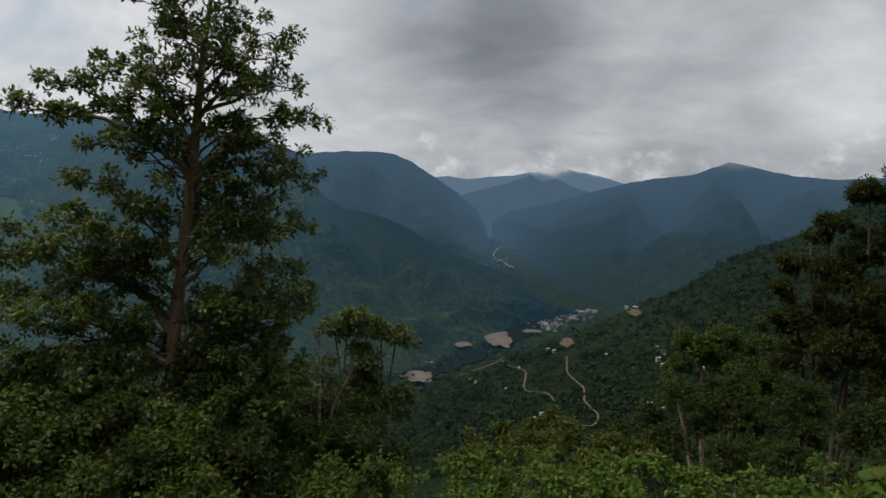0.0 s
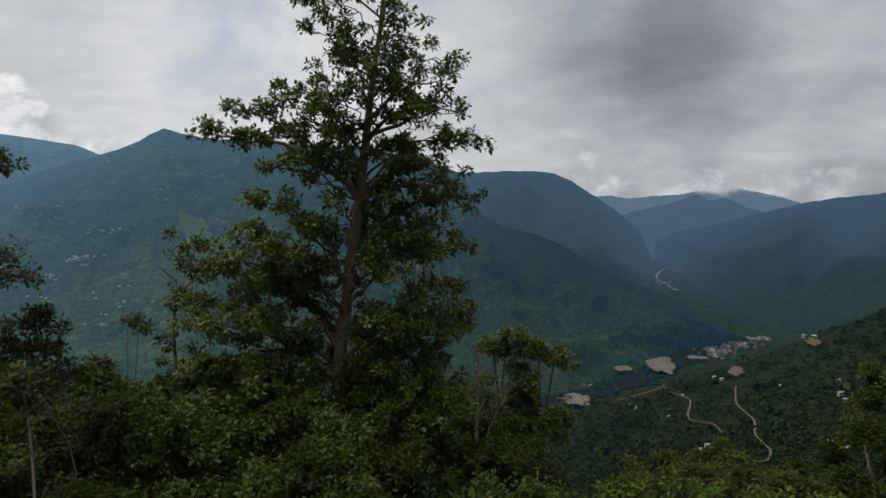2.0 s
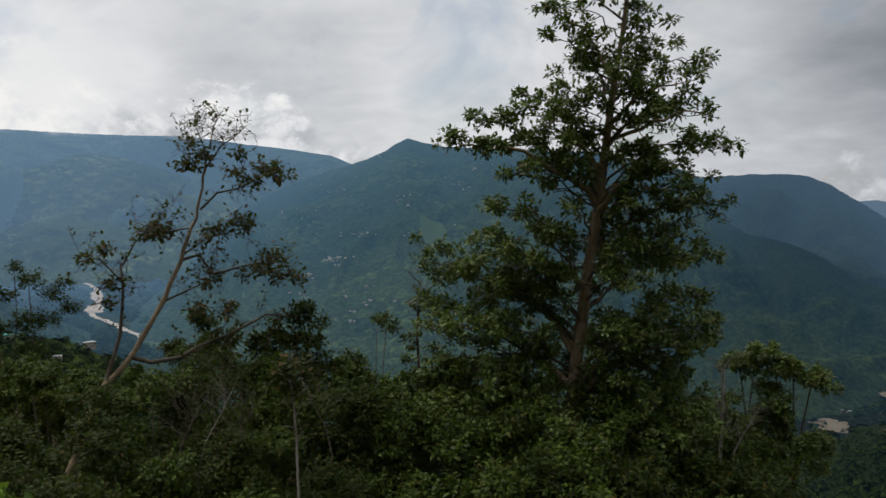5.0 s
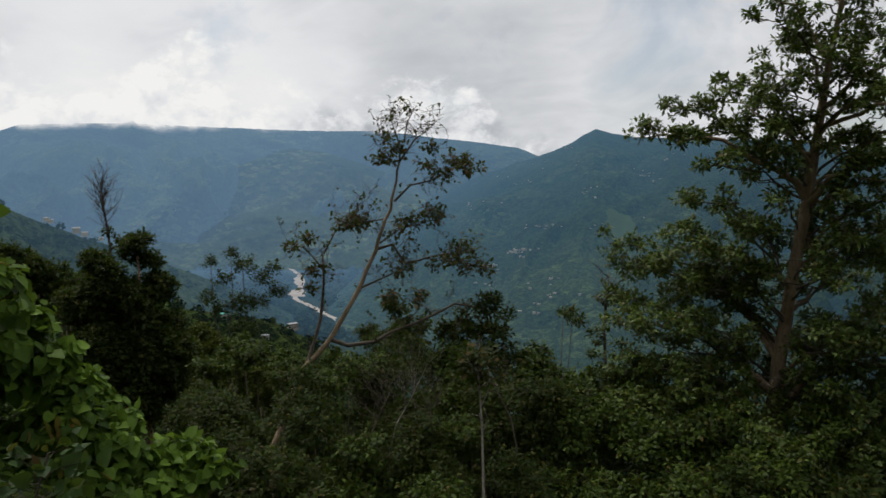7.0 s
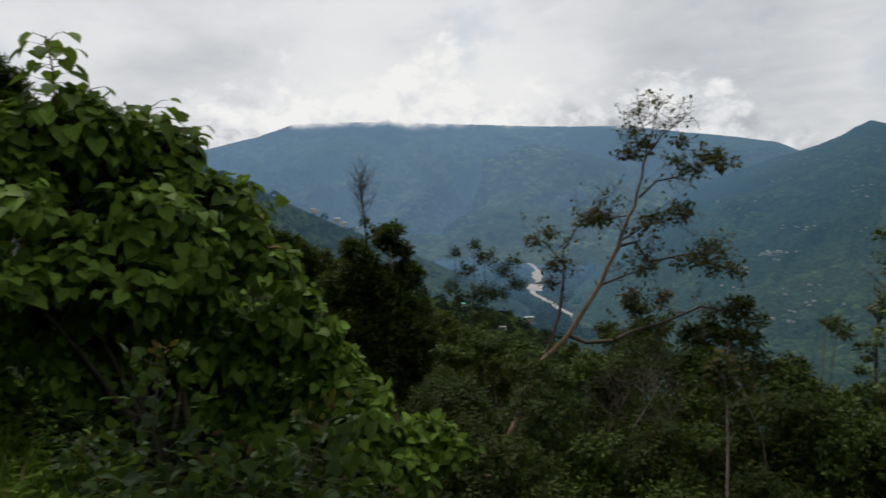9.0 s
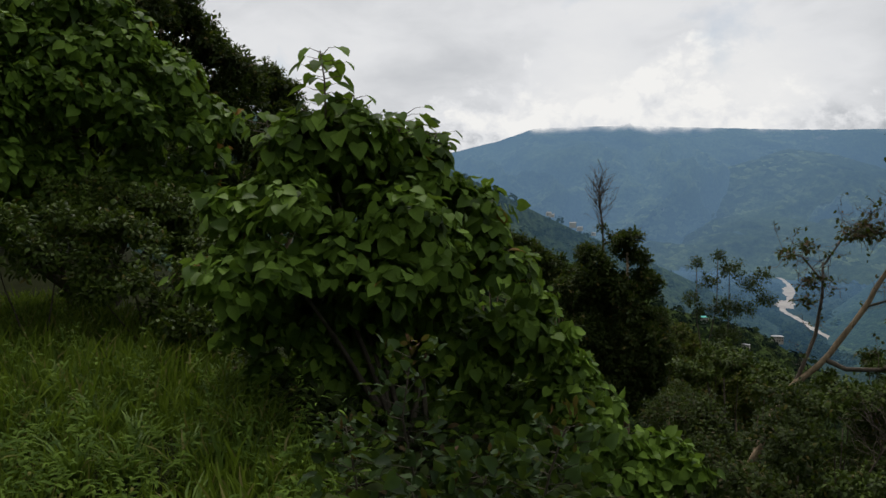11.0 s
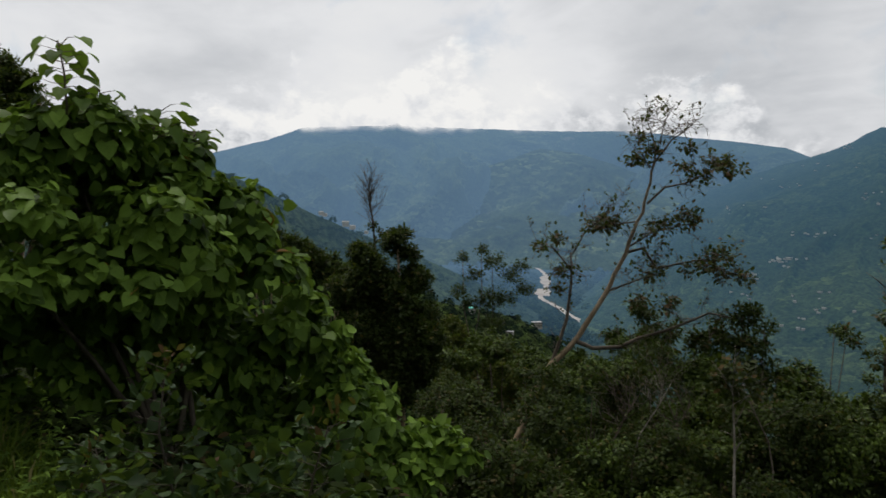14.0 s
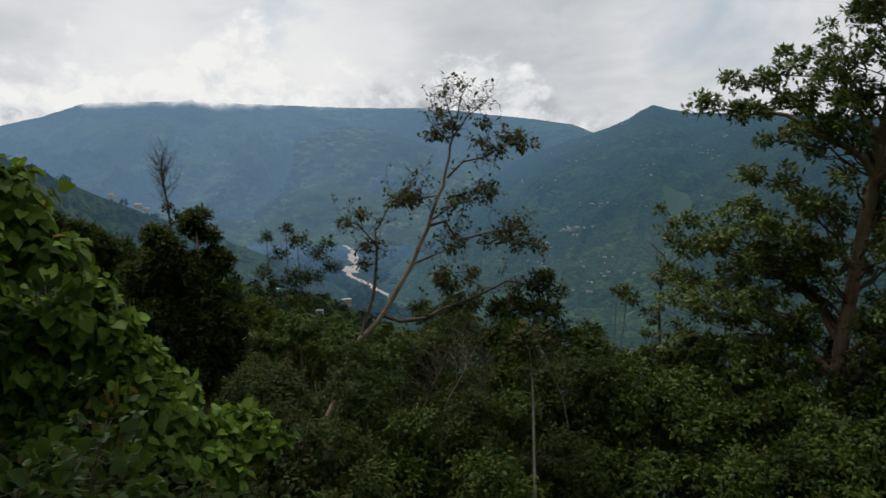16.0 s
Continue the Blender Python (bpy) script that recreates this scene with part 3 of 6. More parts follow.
terrace_west = Massif("green_hillside", HILL_H, "green cultivated hillside below the trees",
    [(88, -3), (72, -5.0), (66, -6.6), (61, -9.0), (58.5, -9.4), (54.9, -10.2), (51.8, -12.0), (48, -14), (44, -17), (36, -24), (30, -30)],
    [(88, 200), (72, 330), (44, 420), (30, 500)], [(88, 60), (72, 90), (44, 140), (30, 480)], foot_z=-75, seed=53, gully=9, bulge=1.0, jag=1, step=0.2, rows=90)


def downhill(x, y):
    """How far a place lies down the near slope."""
    d = ray(18, 0)
    return x * d.x + y * d.y


def ground_z(x, y):
    s = downhill(x, y)
    r = np.hypot(x, y)
    # the last term adds an unseen steep bank uphill that blocks low sky light
    z = -0.62 * (np.sqrt(np.maximum(s - 1.2, 0) ** 2 + 1.0) - 1.0) + 0.10 * np.clip(-s, 0, 4) + 0.75 * np.maximum(-s - 4, 0)
    z = np.maximum(z, FLOOR)
    bumps = 0.12 * rough(x / 2.1, y / 2.1, 5, 4) * np.clip(r / 3, 0.2, 1) + 0.02 * np.minimum(r, 300) * rough(x / 60, y / 60, 8, 4)
    return np.where(r < 800, z + bumps, np.where(z < FLOOR + 1, FLOOR, z + bumps))


ga = np.radians(np.arange(0, 360.1, 2.0))
gr = np.concatenate([[0.0], np.geomspace(0.4, 4980, 190)])
GA, GR = np.meshgrid(ga, gr, indexing="ij")
GX, GY = -np.sin(GA) * GR, np.cos(GA) * GR
GZ = np.minimum(ground_z(GX, GY), 420.0)
ground = sheet("ground", np.stack([GX, GY, GZ], -1).reshape(-1, 3), grid_faces(len(ga), len(gr)), SOIL)
tagged(ground, "steep overgrown slope falling to the valley", "ground", kind="structure")
ground.data.materials.append(VALLEY)
far_face = (GR[:-1, :-1] > 500).ravel().astype(np.int32)
ground.data.polygons.foreach_set("material_index", far_face)


def on_floor(az, el, lift=1.5):
    r = (FLOOR - 1.6) / math.tan(radians(el))
    d = ray(az, 0)
    return Vector((d.x * r, d.y * r, FLOOR + lift))


def ribbon(name, pts, width, mat, label, lift=1.5):
    """A band along points, lying flat."""
    pts = [Vector(p) for p in pts]
    fine = []
    for i in range(len(pts) - 1):
        p0, p1, p2, p3 = pts[max(i - 1, 0)], pts[i], pts[i + 1], pts[min(i + 2, len(pts) - 1)]
        for k in range(8):
            t = k / 8
            fine.append(0.5 * (2 * p1 + (p2 - p0) * t + (2 * p0 - 5 * p1 + 4 * p2 - p3) * t * t + (3 * p1 - p0 - 3 * p2 + p3) * t ** 3))
    fine.append(pts[-1])
    v = []
    for i, p in enumerate(fine):
        way = fine[min(i + 1, len(fine) - 1)] - fine[max(i - 1, 0)]
        side = Vector((-way.y, way.x, 0)).normalized()
        p = p + side * (0.5 * width * float(rough(np.array(i * 0.6), np.array(width + 3), 13, 3)))
        w = width * (0.75 + 0.6 * abs(float(rough(np.array(i * 0.37), np.array(width), 3, 3))) + 0.25 * math.sin(i * 1.7 + width) ** 2)
        v += [p + side * w / 2 + Vector((0, 0, lift)), p - side * w / 2 + Vector((0, 0, lift))]
    n = len(fine)
    ob = sheet(name, v, [(2 * i, 2 * i + 1, 2 * i + 3, 2 * i + 2) for i in range(n - 1)], mat)
    return tagged(ob, label, name.replace("_", " "), kind="structure")


def patch(name, centre, rx, ry, mat, label, seed, normal=None):
    """A flat bank with an uneven outline."""
    v = [Vector(centre)]
    turn = (Vector(normal) if normal else Vector((0, 0, 1))).to_track_quat("Z", "Y")
    toward = math.atan2(centre[1], centre[0])
    for k in range(56):
        a = 2 * math.pi * k / 56
        w = max(0.35, 1 + 0.6 * float(rough(np.array(2 + 2.3 * math.cos(a)), np.array(2 + 2.3 * math.sin(a)), seed, 4)))
        p = Vector((rx * w * math.cos(a), ry * w * math.sin(a), 0))
        p.rotate(Euler((0, 0, toward)))
        v.append(Vector(centre) + turn @ p)
    ob = sheet(name, v, [(0, 1 + k, 1 + (k + 1) % 56) for k in range(56)], mat)
    return tagged(ob, label, name.replace("_", " "), kind="structure")


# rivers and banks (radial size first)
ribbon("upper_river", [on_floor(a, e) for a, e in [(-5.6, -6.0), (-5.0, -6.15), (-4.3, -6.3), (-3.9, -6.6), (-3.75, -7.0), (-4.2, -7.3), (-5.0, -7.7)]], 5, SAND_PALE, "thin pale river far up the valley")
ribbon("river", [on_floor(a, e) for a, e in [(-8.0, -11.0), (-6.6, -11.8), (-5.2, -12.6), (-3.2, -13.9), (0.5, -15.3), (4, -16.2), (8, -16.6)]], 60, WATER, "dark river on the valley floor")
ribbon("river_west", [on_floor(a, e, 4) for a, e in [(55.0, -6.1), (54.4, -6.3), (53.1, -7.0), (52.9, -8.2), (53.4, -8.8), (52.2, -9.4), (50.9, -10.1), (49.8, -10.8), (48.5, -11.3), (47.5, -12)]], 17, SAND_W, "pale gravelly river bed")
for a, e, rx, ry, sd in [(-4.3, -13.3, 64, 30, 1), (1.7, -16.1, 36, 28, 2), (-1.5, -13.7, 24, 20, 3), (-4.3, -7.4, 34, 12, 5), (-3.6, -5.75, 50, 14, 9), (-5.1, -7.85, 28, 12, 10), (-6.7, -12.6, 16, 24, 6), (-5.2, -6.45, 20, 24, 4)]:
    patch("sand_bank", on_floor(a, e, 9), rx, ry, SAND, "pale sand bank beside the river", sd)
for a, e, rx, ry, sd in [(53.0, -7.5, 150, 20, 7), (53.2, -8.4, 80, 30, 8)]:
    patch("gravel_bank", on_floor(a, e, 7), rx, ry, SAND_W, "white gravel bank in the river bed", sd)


# earth roads on the spur
def on_spur(pts):
    return [spur_east.spot(a, e) for a, e in pts]


ROADS = [[(-9.4, -14.3), (-9.4, -14.9), (-9.5, -15.6), (-10.6, -16.5), (-10.8, -17.5), (-11.8, -18.4), (-11.5, -19.1), (-9.8, -19.0), (-8.5, -18.5)],
         [(-4.4, -14.7), (-5.0, -15.1), (-6.3, -15.6), (-6.4, -16.8), (-7.9, -17.1), (-8.5, -17.6)], [(-1.0, -16.0), (-3.0, -15.4), (-4.4, -14.8)]]
for line in ROADS:
    ribbon("earth_road", on_spur(line), 1.7, EARTH, "winding pale earth road cut in the slope", 4.5)
for a, e, rx, ry, sd in [(-9.4, -13.35, 9, 10, 11), (-14.2, -10.9, 6, 9, 12)]:
    p = spur_east.spot(a, e)
    patch("clearing", p + Vector((0, 0, 4)), rx, ry, EARTH, "bare earth clearing among the trees", sd, (0.1 * p.x / 900, -0.55, 1))


# ---- plants ----
EYE_M = Vector((-0.146, -0.025, 1.623))
EYE_W = Vector((-0.158, -0.084, 1.630))

# leaf shapes: across, along, up; and triangles
OVAL = (np.array([(0, 0, 0), (-.27, .28, .05), (-.27, .62, .03), (0, 1, -.14), (.27, .62, .03), (.27, .28, .05), (0, .32, -.02), (0, .66, -.05)], float),
        np.array([(0, 6, 1), (1, 6, 7), (1, 7, 2), (2, 7, 3), (0, 5, 6), (6, 5, 7), (5, 4, 7), (4, 3, 7)]))
DIAMOND = (np.array([(0, 0, 0), (-.25, .45, .07), (0, 1, -.1), (.25, .45, .07)], float), np.array([(0, 2, 1), (0, 3, 2)]))
HEART = (np.array([(0, .06, 0), (-.30, -.02, .07), (-.47, .30, .10), (-.33, .65, .05), (0, 1.0, -.16), (.33, .65, .05), (.47, .30, .10), (.30, -.02, .07), (0, .45, -.03)], float),
         np.array([(8, (k + 1) % 8, k) for k in range(8)]))
HEX = (np.array([(0, 0, 0), (-.20, .3, .06), (-.21, .62, .04), (0, 1, -.14), (.21, .62, .04), (.20, .3, .06)], float), np.array([(0, 5, 1), (1, 5, 4), (1, 4, 2), (2, 4, 3)]))
BLADE = (np.array([(-.02, 0, 0), (.02, 0, 0), (-.022, .4, .02), (.022, .4, .02), (-.014, .75, -.06), (.014, .75, -.06), (0, 1, -.2)], float),
         np.array([(0, 1, 3), (0, 3, 2), (2, 3, 5), (2, 5, 4), (4, 5, 6)]))


def unit(v):
    return v / np.maximum(np.linalg.norm(v, axis=-1, keepdims=True), 1e-9)


def leaf_mesh(name, shape, pos, way, up, size, mat, parent=None):
    """Many leaves in one mesh: each at pos, pointing along way, its face towards up."""
    tv, tf = shape
    way = unit(way)
    side = unit(np.cross(way, up))
    up = np.cross(side, way)
    v = pos[:, None] + size[:, None, None] * (tv[None, :, 0:1] * side[:, None] + tv[None, :, 1:2] * way[:, None] + tv[None, :, 2:3] * up[:, None])
    f = tf[None] + (np.arange(len(pos)) * len(tv))[:, None, None]
    return sheet(name, v.reshape(-1, 3), f.reshape(-1, 3), mat, parent)


def leafy(centres, radii, leaf, per=10, dense=1.0, hang=0.25, face=0.5, squash=0.92):
    """Clumps of leafy shoots: each shoot grows outward and carries its leaves round the outer half, turned to the light.
    Gives the shoots' starts and ends, and the leaves' places, ways, faces and sizes."""
    S, E2, D, up_z = [], [], [], np.array([0, 0, 1.0])
    for c, r in zip(centres, radii):
        n = int(dense * 30 * (r / leaf) ** 2 / per) + 3
        d = unit(RNG.normal(0, 1, (n, 3)))
        d[:, 2] = np.where(d[:, 2] < -0.35, -d[:, 2], d[:, 2])
        lump = 1 + 0.35 * rough(d[:, 0] * 2.2 + c[0] * 3, d[:, 2] * 2.2 + c[1] * 3 + d[:, 1], 77, 3)
        rad = r * lump * RNG.uniform(0.62, 1.12, n)
        tip = c + d * rad[:, None] * np.array([1, 1, squash])
        start = c + d * (rad * RNG.uniform(0.15, 0.55, n))[:, None] - up_z * (0.12 * r)
        S.append(start)
        E2.append(tip)
        D.append(d)
    S, E2, D = np.concatenate(S), np.concatenate(E2), np.concatenate(D)
    n = len(S)
    axis = unit(E2 - S)
    side = unit(np.cross(axis, RNG.normal(0, 1, (n, 3))))
    other = np.cross(axis, side)
    t = np.tile(np.linspace(0.25, 1.0, per), (n, 1)) + RNG.normal(0, 0.06, (n, per))
    ang = 2.4 * np.arange(per)[None] + RNG.normal(0, 0.4, (n, per))
    out = side[:, None] * np.cos(ang)[..., None] + other[:, None] * np.sin(ang)[..., None]
    pos = S[:, None] + (E2 - S)[:, None] * t[..., None] + out * leaf * 0.22 + RNG.normal(0, leaf * 0.15, (n, per, 3))
    way = out * (1.05 - 0.4 * t[..., None]) + axis[:, None] * (0.3 + 0.5 * t[..., None]) - up_z * hang + RNG.normal(0, 0.32, (n, per, 3))
    up = D[:, None] * face + up_z * (1.15 - 0.6 * face) + RNG.normal(0, 0.34, (n, per, 3))
    s = leaf * RNG.uniform(0.55, 1.2, (n, per)) * (1.08 - 0.25 * t)
    return S, E2, (pos.reshape(-1, 3), way.reshape(-1, 3), up.reshape(-1, 3), s.ravel())


def wander(a, b, n, sag, wig):
    """A limb's line from a to b."""
    a, b = np.array(a, float), np.array(b, float)
    t = np.linspace(0, 1, n)[:, None]
    p = a + (b - a) * t
    p[:, 2] += sag * np.sin(np.pi * t[:, 0])
    kinks = np.cumsum(RNG.normal(0, wig, (n, 3)), 0)
    kinks -= kinks[-1] * t
    p[1:-1] += kinks[1:-1]
    return p


def foot(p, sink=0.15):
    """The place on the ground under p."""
    return Vector((p[0], p[1], float(ground_z(np.array(p[0]), np.array(p[1]))) - sink))


def plant_root(name, base, label, category, group=""):
    root = new(name)
    root.location = base
    return tagged(root, label, category, group)


def adopt(ob, root):
    """Keep a part in place under its root."""
    ob.parent = root
    ob.matrix_parent_inverse = Matrix.Translation(root.location).inverted()
    return ob


def limb(root, name, pts, r0, r1, mat, sides=7, label=""):
    bm = bmesh.new()
    n = len(pts)
    tube(bm, pts, [r0 + (r1 - r0) * (i / (n - 1)) ** 0.8 for i in range(n)], sides)
    return adopt(part(name, bm, mat, None, label), root)


def twig_mesh(root, starts, ends, r, mat, bend=0.06):
    bm = bmesh.new()
    for a, b in zip(starts, ends):
        mid = (a + b) / 2 + RNG.normal(0, bend, 3) * np.linalg.norm(b - a)
        tube(bm, [a, mid, b], [r, r * 0.7, r * 0.3], 3)
    return adopt(tagged(part("twig", bm, mat), kind="stuff"), root)


def shrub(name, clumps, eye, leaf, shape, mat, label, category="shrub", bark=None, dense=1.0, stems=5, per=10, droop=0.25, stem_r=0.03, group="", hold=0, face=0.6, lobes=8):
    """A bush or a tree's rounded crown: clumps of (az, el, distance, radius), each of many leafy sprays."""
    bark = bark or BARK_GREY
    cs = [np.array(at(a, e, d, eye)) for a, e, d, _ in clumps]
    rs = [r for *_, r in clumps]
    mid = np.mean(cs, 0)
    root = plant_root(name, foot(mid), label, category, group)
    base = np.array(root.location)
    order = sorted(range(len(cs)), key=lambda i: -cs[i][2])
    tops = order[:max(1, min(stems, len(order)))]
    for i in tops:
        start = base + np.array([RNG.normal(0, 0.10), RNG.normal(0, 0.10), 0])
        path = wander(start, cs[i], 7, 0.0, 0.05 * np.linalg.norm(cs[i] - base) / 4)
        limb(root, "stem", path, stem_r, stem_r * 0.3, bark, 6)
    if lobes:
        # each clump is a heap of smaller ones with dark gaps between
        parts_c, parts_r = [], []
        for c, r in zip(cs, rs):
            if r < 2.6 * leaf:
                parts_c.append(c)
                parts_r.append(r)
                continue
            ways = unit(RNG.normal(0, 1, (lobes, 3)) + np.array([0, 0, 0.35]))
            parts_c += list(c + ways * r * RNG.uniform(0.45, 0.8, (lobes, 1)))
            parts_r += list(r * RNG.uniform(0.38, 0.62, lobes))
        cs, rs = parts_c, parts_r
    S, E2, (pos, way, up, size) = leafy(cs, rs, leaf, per, dense, droop, face)
    twig_mesh(root, S[::5], E2[::5], max(0.004, leaf * 0.04), bark)
    if hold:
        near = np.argsort(np.linalg.norm(pos[:, :2], axis=1))
        single = near[RNG.permutation(min(len(near), hold * 3))[:hold]]
        keep = np.ones(len(pos), bool)
        keep[single] = False
        one = leaf_mesh("leaf", shape, np.zeros((1, 3)), np.array([[0, 1.0, 0]]), np.array([[0, 0, 1.0]]), np.ones(1), mat)
        first = one
        for k in single:
            w = Vector(way[k]).normalized()
            s = w.cross(Vector(up[k])).normalized()
            m = Matrix((s, w, s.cross(w))).transposed().to_4x4()
            ob = first if first else new("leaf", one.data)
            first = None
            ob.parent = root
            ob.matrix_parent_inverse = Matrix.Translation(root.location).inverted()
            ob.matrix_basis = Matrix.Translation(pos[k]) @ m @ Matrix.Scale(float(size[k]), 4)
        pos, way, up, size = pos[keep], way[keep], up[keep], size[keep]
    adopt(tagged(leaf_mesh("foliage", shape, pos, way, up, size, mat), kind="stuff"), root)
    return root


def at_many(keys, d, eye):
    return [np.array(at(a, e, d, eye)) for a, e in keys]


# the tall tree on the slope
def tall_tree():
    d = 13.3
    trunk = at_many([(20.0, -24), (19.9, -19.4), (19.7, -16.4), (19.4, -12.6), (19.0, -9.5), (18.6, -6.0), (18.0, -2.0), (17.7, 0.8), (17.3, 4.3), (16.9, 7.7), (16.4, 10.7), (16.2, 13), (16.0, 15.5)], d, EYE)
    base = foot(trunk[0] + np.array([0.1, 0, 0]))
    root = plant_root("tall_tree", base, "tall broadleaf tree with a brown trunk and open crown", "tree")
    line = [np.array(base)] + trunk
    radii = [0.17, 0.14, 0.125, 0.115, 0.108, 0.102, 0.092, 0.088, 0.08, 0.064, 0.05, 0.038, 0.026, 0.012]
    bm = bmesh.new()
    tube(bm, line, radii, 10)
    adopt(part("trunk", bm, BARK, None, "rough brown trunk"), root)
    arr = np.array(trunk)
    els = np.degrees(np.arcsin((arr[:, 2] - EYE.z) / d))

    def trunk_at(el):
        return np.array([np.interp(el, els, arr[:, k]) for k in range(3)])

    # where a limb leaves the trunk (elevation), its tip (az, el) and its depth behind the trunk
    upper = [(10.2, 22.1, 12.2, 0.2), (9.6, 21.7, 10.3, -0.2), (11.7, 19.7, 12.1, -0.3), (11.7, 14.9, 11.9, 0.3), (10.8, 13.2, 11.0, -0.2), (9.0, 19.8, 8.8, 0.4), (9.4, 15.9, 9.8, -0.4), (8.6, 10.8, 8.8, 0.2), (7.6, 12.6, 9.7, 0.4), (7.0, 11.4, 7.2, -0.4), (6.6, 13.6, 7.8, 0.5), (6.0, 14.9, 6.7, -0.5), (7.4, 18.9, 9.4, 0.5), (13.6, 21.3, 13.5, 0), (14.0, 17.7, 15.1, 0.2), (13.6, 14.4, 13.4, -0.3), (7.4, 17.3, 7.8, -0.5)]
    left = [(4.6, 23.6, 6.6, 0.2), (4.4, 23.8, 5.1, -0.3), (4.6, 21.0, 7.0, -0.5), (3.6, 27.2, 5.1, 0.2), (3.5, 29.2, 2.8, -0.1), (3.7, 26.3, 2.8, 0.4), (5.0, 19.0, 6.4, -0.4), (3.2, 21.8, 4.6, 0.6), (1.8, 24.9, 0.8, -0.4), (2.0, 22.7, 1.6, 0.4), (2.6, 19.8, 3.2, -0.5), (0.6, 18.8, 1.3, -0.4), (0.6, 21.5, -0.3, 0.5)]
    right = [(6.0, 10.4, 4.6, 0.2), (5.0, 9.1, 2.4, -0.2), (4.2, 13.2, 4.0, 0.5), (2.6, 10.3, 0.5, -0.3), (3.0, 13.6, 2.0, 0.6), (1.2, 9.3, -1.3, 0.2), (1.0, 12.0, -0.5, -0.5), (0.6, 14.9, 0.1, 0.6), (4.4, 14.9, 4.4, -0.5), (5.4, 12.4, 5.6, -0.4), (-0.7, 15.7, -1.5, -0.5), (2.2, 11.6, 2.8, 0.4), (0.6, 13.7, 0.6, -0.3)]
    low_left = [(-4.4, 25.6, -1.5, 0.3), (-4.8, 23.3, -1.3, -0.4), (-4.4, 25.8, -3.7, -0.3), (-5.2, 22.6, -3.1, 0.5), (-6.5, 30.2, -5.0, 0), (-6.9, 29.8, -6.6, 0.5), (-6.7, 24.8, -5.1, -0.6), (-7.1, 27.7, -6.3, -0.3), (-9.8, 29.7, -8.6, 0.3), (-9.8, 30.7, -10.4, -0.2), (-9.6, 26.9, -10.0, -0.6), (-9.4, 24.5, -8.4, 0.6), (-10.2, 28.2, -11.5, 0.4), (-7.7, 22.0, -6.4, -0.5), (-6.9, 26.9, -7.9, 0.5)]
    low_right = [(-2.7, 9.9, -2.3, 0.2), (-3.6, 9.7, -5.0, -0.3), (-4.4, 12.4, -3.6, 0.5), (-5.2, 14.9, -4.4, -0.5), (-5.7, 12.0, -5.7, 0.4), (-6.5, 14.9, -6.9, 0.6), (-7.7, 10.7, -8.0, 0.3), (-10.2, 10.1, -9.6, -0.3), (-10.4, 13.7, -9.0, -0.4), (-10.6, 12.0, -11.3, 0.4), (-10.8, 15.4, -11.1, -0.6), (-4.4, 17.8, -2.7, 0.5), (-6.5, 17.0, -6.5, -0.6), (-2.7, 19.9, -1.9, -0.6), (-2.7, 13.2, -1.7, 0.2)]
    skirt = [(-12.7, 30.2, -13.6, -0.3), (-13.1, 27.8, -13.1, 0.4), (-13.5, 25.8, -13.6, -0.6), (-13.5, 23.3, -12.9, 0.6), (-13.5, 17.9, -13.5, -0.5), (-13.5, 15.8, -12.7, 0.4), (-13.9, 20.0, -14.1, -0.7), (-14.3, 13.2, -13.5, 0.2), (-15.1, 29.1, -15.0, 0.3), (-15.5, 24.6, -15.3, -0.6), (-15.5, 22.6, -16.6, -0.4), (-15.5, 16.7, -15.5, 0.5), (-13.5, 11.5, -13.5, 0.3), (-14.3, 13.7, -15.6, -0.3), (-15.1, 11.1, -15.6, 0.2), (-12.3, 11.1, -11.9, -0.4), (-15.5, 14.5, -17.6, 0.4), (-11.9, 10.3, -10.6, 0.5), (-14.1, 16.2, -14.3, -0.5)]
    S, E2, C, R = [], [], [], []
    for k, (el0, az1, el1, depth) in enumerate(upper + left + right + low_left + low_right + skirt):
        b = np.array(at(az1, el1, d + depth * 1.7, EYE))
        wide = np.linalg.norm(b - trunk_at(el0))
        a = trunk_at(min(el0, el1 + 1.0) - 1.9 * wide)
        reach = np.linalg.norm(b - a)
        n = 11
        p = wander(a, b, n, 0.13 * reach, 0.05)
        main = reach > 1.0 and k % 3 == 0
        limb(root, "limb", p, 0.010 + (0.022 if main else 0.008) * reach, 0.005, BARK if main else BARK_GREY, 6)
        # side branches, each ending in a clump
        m = max(3, int(reach / (0.21 if el1 > -4 else 0.17)))
        t = np.linspace(1.0, 0.30, m)
        anchor = np.stack([np.interp(t * (n - 1), np.arange(n), p[:, j]) for j in range(3)], -1)
        off = unit(RNG.normal(0, 1, (m, 3)) * np.array([1, 1, 0.55]) + np.array([0, 0, 0.25])) * RNG.uniform(0.10, 0.42 if el1 > -4 else 0.60, (m, 1))
        off[0] *= 0.15
        S.append(anchor)
        E2.append(anchor + off)
        C += list(anchor + off)
        R += list(RNG.uniform(0.12, 0.24 if el1 > -4 else 0.29, m))
    twig_mesh(root, np.concatenate(S), np.concatenate(E2), 0.012, BARK_GREY, 0.12)
    # the stem stands free of leaves towards the road
    C = np.array(C)
    out = C - np.array(EYE)
    far = np.linalg.norm(out, axis=1)
    el = np.degrees(np.arcsin(out[:, 2] / far))
    side = np.array([np.linalg.norm(np.array(EYE) + o / f * d - trunk_at(e)) for o, f, e in zip(out, far, el)])
    hide = (side < 0.26) & (el > -14.5) & (el < 1) & (far < d + 0.45)
    C[hide] += out[hide] / far[hide, None] * (d + 0.5 - far[hide])[:, None]
